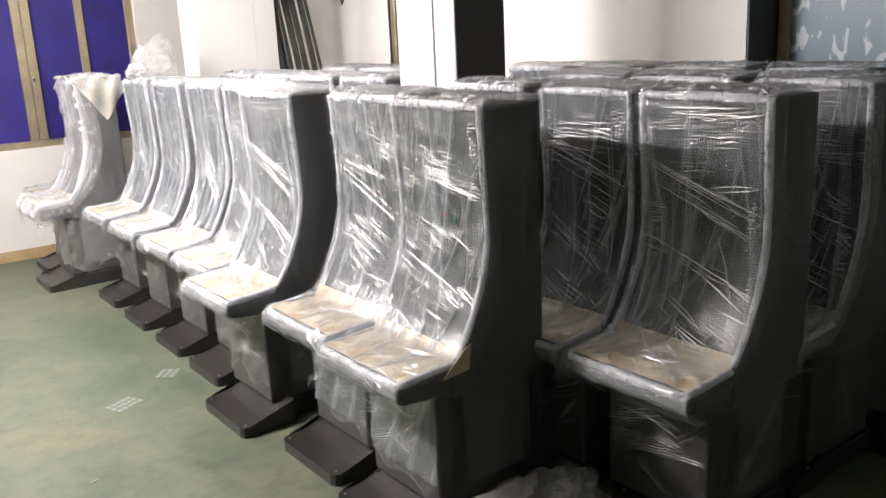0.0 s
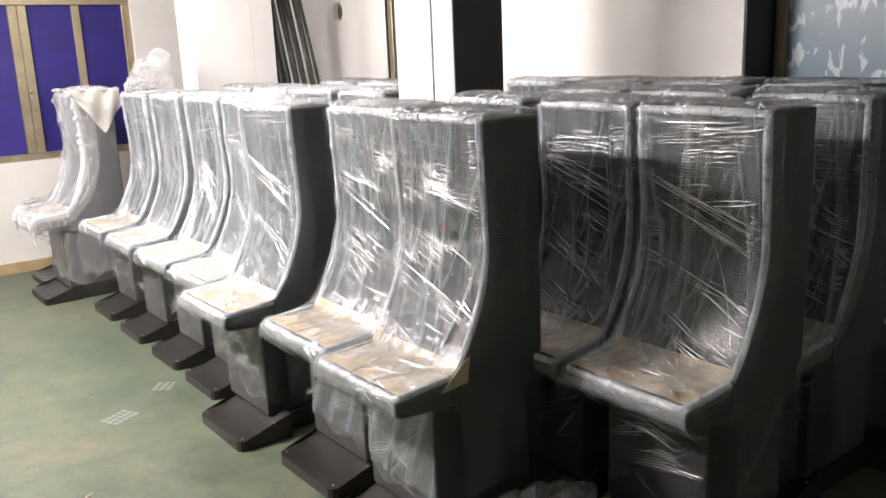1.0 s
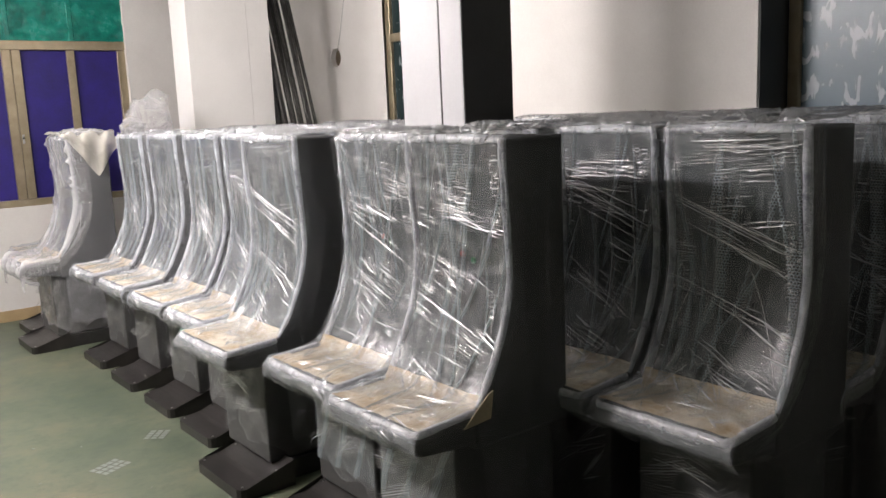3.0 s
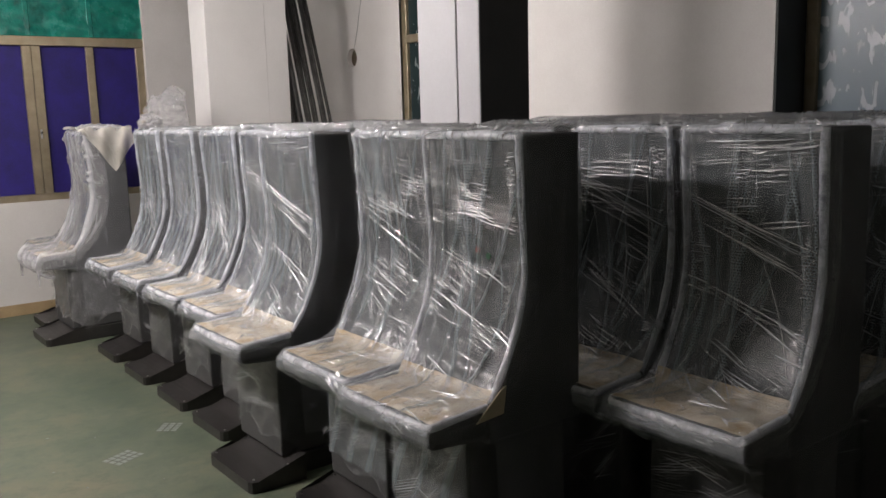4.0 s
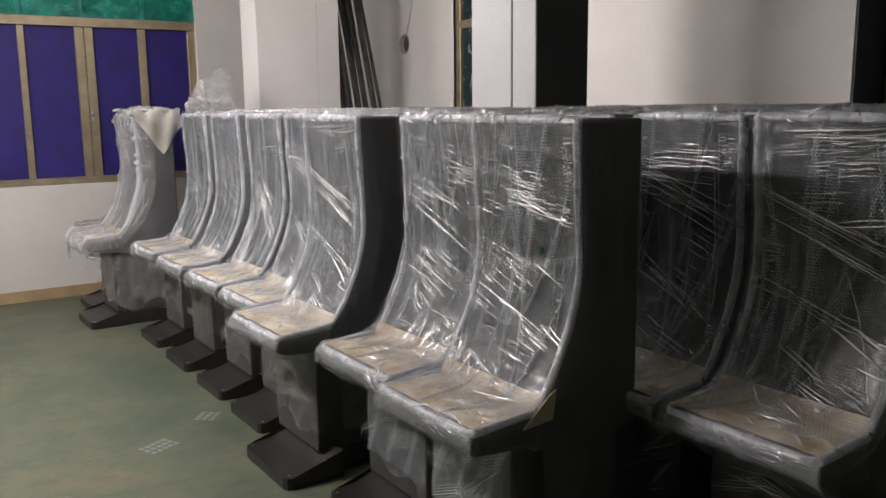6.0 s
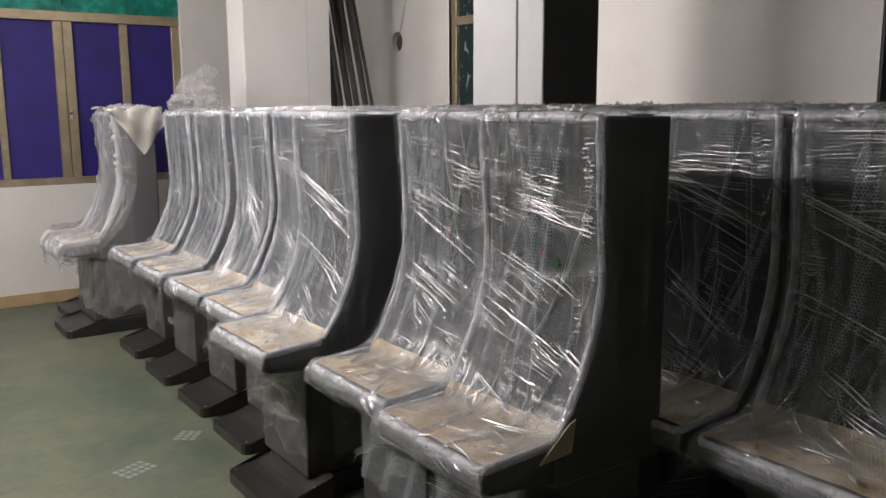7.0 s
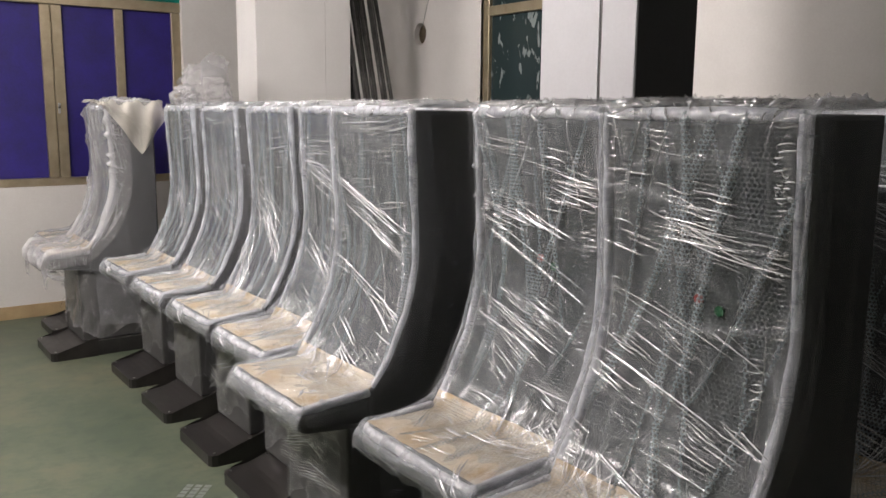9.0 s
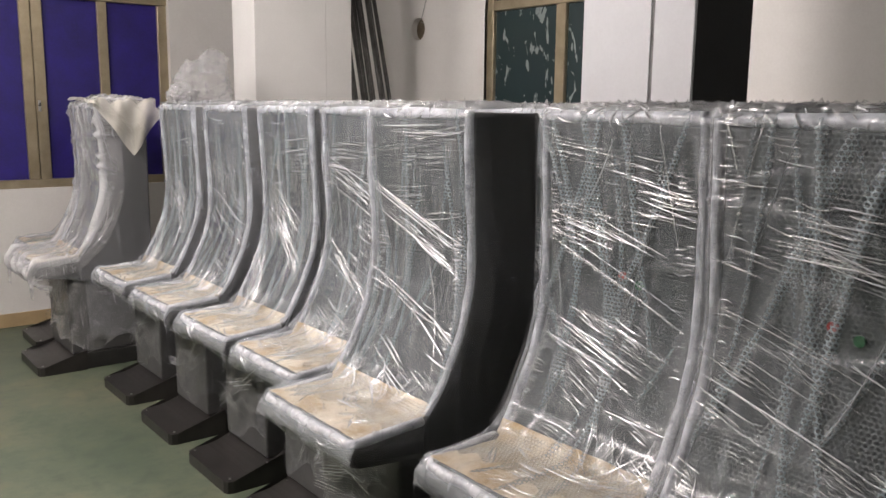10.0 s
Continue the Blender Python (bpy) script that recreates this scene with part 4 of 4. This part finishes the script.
    if bagged:
        part("plastic_bag", film_sheet(seed, 0.03, 160, 110, 0.13, 2.4), "bag", m, "milky plastic bag hanging loose over the machine")
    else:
        film = part("stretch_film", film_sheet(seed), "film", m, "clear stretch film drawn into strands")
        tagged(part("film_strand", strand_mesh(seed), "strand", film, "glinting cords of stretched film"), kind="stuff")
        for side in (0, 1):
            part("edge_film", edge_crinkles(seed, side), "crinkle", film, "crinkled film along the screen's edge")
        part("top_film", crinkle_sheet(seed), "crinkle", film, "crinkled film gathered over the top edge")
    part("skirt_film", skirt_sheet(seed), "bag" if bagged else "film", m, "loose clear film round the lower cabinet")
    tagged(part("skirt_strand", skirt_strands(seed), "strand", m, "glinting cords of stretched film"), kind="stuff")
    return m


LIT = "dark gaming machine in bubble wrap and clear film"
ROWS = {
    "a": [(1.335, 2.45), (1.40, 3.055), (1.30, 3.80), (1.46, 4.44), (1.47, 5.04), (1.475, 5.69), (1.49, 6.36), (1.23, 7.16), (1.36, 7.78)],
    "b": [(1.98, 1.735), (1.99, 2.34), (2.03, 3.0)],
    "bb": [(2.2, 4.35), (2.2, 4.96), (2.2, 5.57), (2.21, 6.18)],
    "c": [(2.655, 1.745), (2.66, 2.36), (2.66, 2.98)],
    "d": [(3.32, 1.5), (3.32, 2.12), (3.32, 2.75), (3.32, 3.38), (3.32, 4.02)],
    "e": [(2.98, 4.7), (2.98, 5.32), (2.98, 5.95)],
}
models = [make_machine(k + 1, LIT) for k in range(6)]
used = 0
for row, places in ROWS.items():
    for x, y in places:
        if y == 7.16:
            continue
        k = used if used < 6 else 2 + used % 4
        if used < 6:
            made = models[k]
            made.matrix_basis = pose(x, y, 0)
        else:
            made = copy_thing(models[k], pose(x, y, 0))
        if row == "a" and 4.4 < y < 7:
            made.scale = (1, 0.9, 1)
        tagged(made, LIT + (", facing the aisle" if row == "a" else ", packed in shade"))
        used += 1
corner = bmesh.new()
a = [corner.verts.new((x, y, z)) for y in (-0.016, -0.012) for x, z in ((0.19, 0.655), (0.31, 0.665), (0.325, 0.76), (0.30, 0.75))]
for q in ((0, 1, 2, 3), (7, 6, 5, 4), (0, 4, 5, 1), (1, 5, 6, 2), (2, 6, 7, 3), (3, 7, 4, 0)):
    corner.faces.new([a[k] for k in q])
part("card_corner", corner, "card_tan", models[0], "tan cardboard corner showing through the film")
bagged = make_machine(9, "dark gaming machine under a loose milky plastic bag", True)
bagged.matrix_basis = pose(1.23, 7.16, 0)


# ---- loose plastic and small things ----
def crumple(name, seed, radii, material, parent, n=70, label="", sharp=16):
    """A crumpled bag: a ball of film with deep sharp folds, flattened underneath."""
    rng = np.random.default_rng(seed)
    th = np.linspace(0.02, math.pi - 0.02, n)
    ph = np.linspace(0, 2 * math.pi, 2 * n)
    T, F = np.meshgrid(th, ph, indexing="ij")
    D = np.stack([np.sin(T) * np.cos(F), np.sin(T) * np.sin(F), np.cos(T)], -1)
    h = np.zeros_like(T)
    for k in range(34):
        ax = rng.normal(size=3)
        ax /= np.linalg.norm(ax)
        f = rng.uniform(2, sharp)
        h += np.abs(np.sin((D @ ax) * f + rng.uniform(0, 6))) * rng.uniform(-1, 1) / (2 + 0.5 * f)
    r = 0.85 + 0.42 * h
    P = D * r[..., None] * np.array(radii)
    P[..., 2] = np.maximum(P[..., 2], -0.62 * radii[2])
    return part(name, grid_mesh(name, P, np.stack([F * 0.2 + seed, T * 0.3], -1), np.clip(np.abs(h), 0, 1)), material, parent, label)


clump = thing("plastic_bag", "crumpled clear plastic bag lying on top of a wrapped machine", "plastic bag", 2.09, 6.64, 1.61 + 0.11)
crumple("bag_body", 3, (0.17, 0.2, 0.175), "bag", clump)
tail = crumple("bag_tail", 8, (0.13, 0.16, 0.1), "bag", clump)
tail.location = (-0.13, 0.0, -0.05)
top_knot = crumple("bag_fold", 12, (0.1, 0.1, 0.1), "bag", clump)
top_knot.location = (0.07, 0.02, 0.13)
low = thing("plastic_film_heap", "heap of crumpled clear film on the floor beside a machine", "plastic film", 1.7, 2.14, 0.13)
crumple("heap_body", 15, (0.36, 0.24, 0.22), "bag", low, sharp=7)
fold2 = crumple("heap_fold", 21, (0.2, 0.18, 0.14), "bag", low, sharp=7)
fold2.location = (0.22, 0.05, 0.02)


def draped_sheet():
    """A folded sheet over the machine's top, a broad three-cornered flap hanging down its side."""
    rows, cols = 70, 60
    q = np.linspace(0, 1, rows)
    a = np.linspace(0, 1, cols)
    Q, A = np.meshgrid(q, a, indexing="ij")
    flat = np.clip(Q / 0.55, 0, 1)
    fall = np.clip((Q - 0.55) / 0.45, 0, 1)
    depth = 0.04 + 0.29 * np.clip(1 - np.abs(A - 0.58) / 0.52, 0, 1)
    x = 0.37 + 0.4 * A + 0.03 * np.sin(Q * 7) * (1 - fall)
    y = 0.48 - 0.52 * flat - 0.016 * np.sin(A * 17 + 3 * fall) * fall ** 0.7 - 0.02 * np.sin(fall * 3)
    z = 1.632 + (0.012 * np.sin(A * 17 + Q * 9) + 0.009 * np.sin(A * 31 - Q * 21)) * (1 - fall) - depth * fall
    return grid_mesh("plastic_sheet", np.stack([x, y, z], -1), np.stack([A * 0.4, Q * 0.9], -1), 0.5 + 0.5 * np.sin(A * 17 + 3 * fall))


sheet = thing("plastic_sheet", "folded whitish plastic sheet draped over a bagged machine", "plastic sheet", 1.23, 7.16, 0.0)
part("sheet_layer", draped_sheet(), "sheet", sheet)

# pipes leaning in the corner behind the far column
rng = random.Random(4)
for k in range(22):
    bx, tx = 3.5 + 0.033 * k + rng.uniform(-0.02, 0.02), 3.3 + 0.022 * k + rng.uniform(-0.02, 0.02)
    by = 7.35 + 0.03 * (k % 3)
    pp = thing("metal_pipe", "grey metal pipe leaning in the corner behind the column", "pipe", bx, by, 0.0, "leaning pipes")
    part("pipe_body", tube([(0, 0, 0), (tx - bx, 0.2, 2.95)], rng.choice([0.012, 0.016, 0.02]), 8), "pipe", pp, "", True)
# dark panel added behind the pipes in place of the corner's shadow
board = thing("board", "dark panel standing in for the corner's shadow behind the column", "board", 3.45, 7.62, 0.0)
part("shade_panel", box((0, 0, 0), (0.3, 0.03, 2.9), 0.004), "dark_grey", board)
board.matrix_basis = pose(3.42, 7.62, 0.0, -3, -3, 0)
cord = thing("cable", "thin grey cable hanging from the hole in the wall", "cable", X1, 7.45, 2.26)
part("cable_body", tube([(0.05, 0, 0), (-0.012, -0.01, 0.01), (-0.014, -0.1, 0.22), (-0.012, -0.2, 0.55), (-0.01, -0.27, 0.84)], 0.0022, 6), "scrap", cord)

# scraps on the floor
def label_sheet(x, y, rz, w, h, cells):
    t = thing("label_sheet", "torn translucent label sheet lying on the floor", "paper", x, y, 0.0, "paper scraps", rz)
    for i in range(cells):
        for j in range(3):
            part("label", box((-w / 2 + i * w / cells, -h / 2 + j * h / 3, 0.0006), (-w / 2 + (i + 0.78) * w / cells, -h / 2 + (j + 0.72) * h / 3, 0.0016)), "scrap", t)


label_sheet(0.994, 4.614, 25, 0.17, 0.13, 5)
label_sheet(1.328, 4.881, 50, 0.13, 0.12, 4)
rng = random.Random(7)
for k in range(30):
    x, y = rng.uniform(-0.4, 1.6), rng.uniform(2.6, 8.2)
    if x > 1.15 and y > 3:
        x -= 0.6
    c = thing("scrap", "small pale scrap of packing on the floor", "scrap", x, y, 0.0, "scraps on the floor", rng.uniform(0, 180))
    r = rng.uniform(0.003, 0.008)
    part("chip", box((-r, -r * 0.6, 0.0), (r, r * 0.6, 0.002), 0.0006, 1), "scrap", c)
chip = thing("splinter", "yellowish splinter lying on the floor", "splinter", 0.619, 3.842, 0.0, "", 35)
part("splinter_body", tube([(-0.02, 0, 0.003), (0.0, 0.002, 0.004), (0.025, -0.002, 0.003)], 0.003, 6), "card", chip)
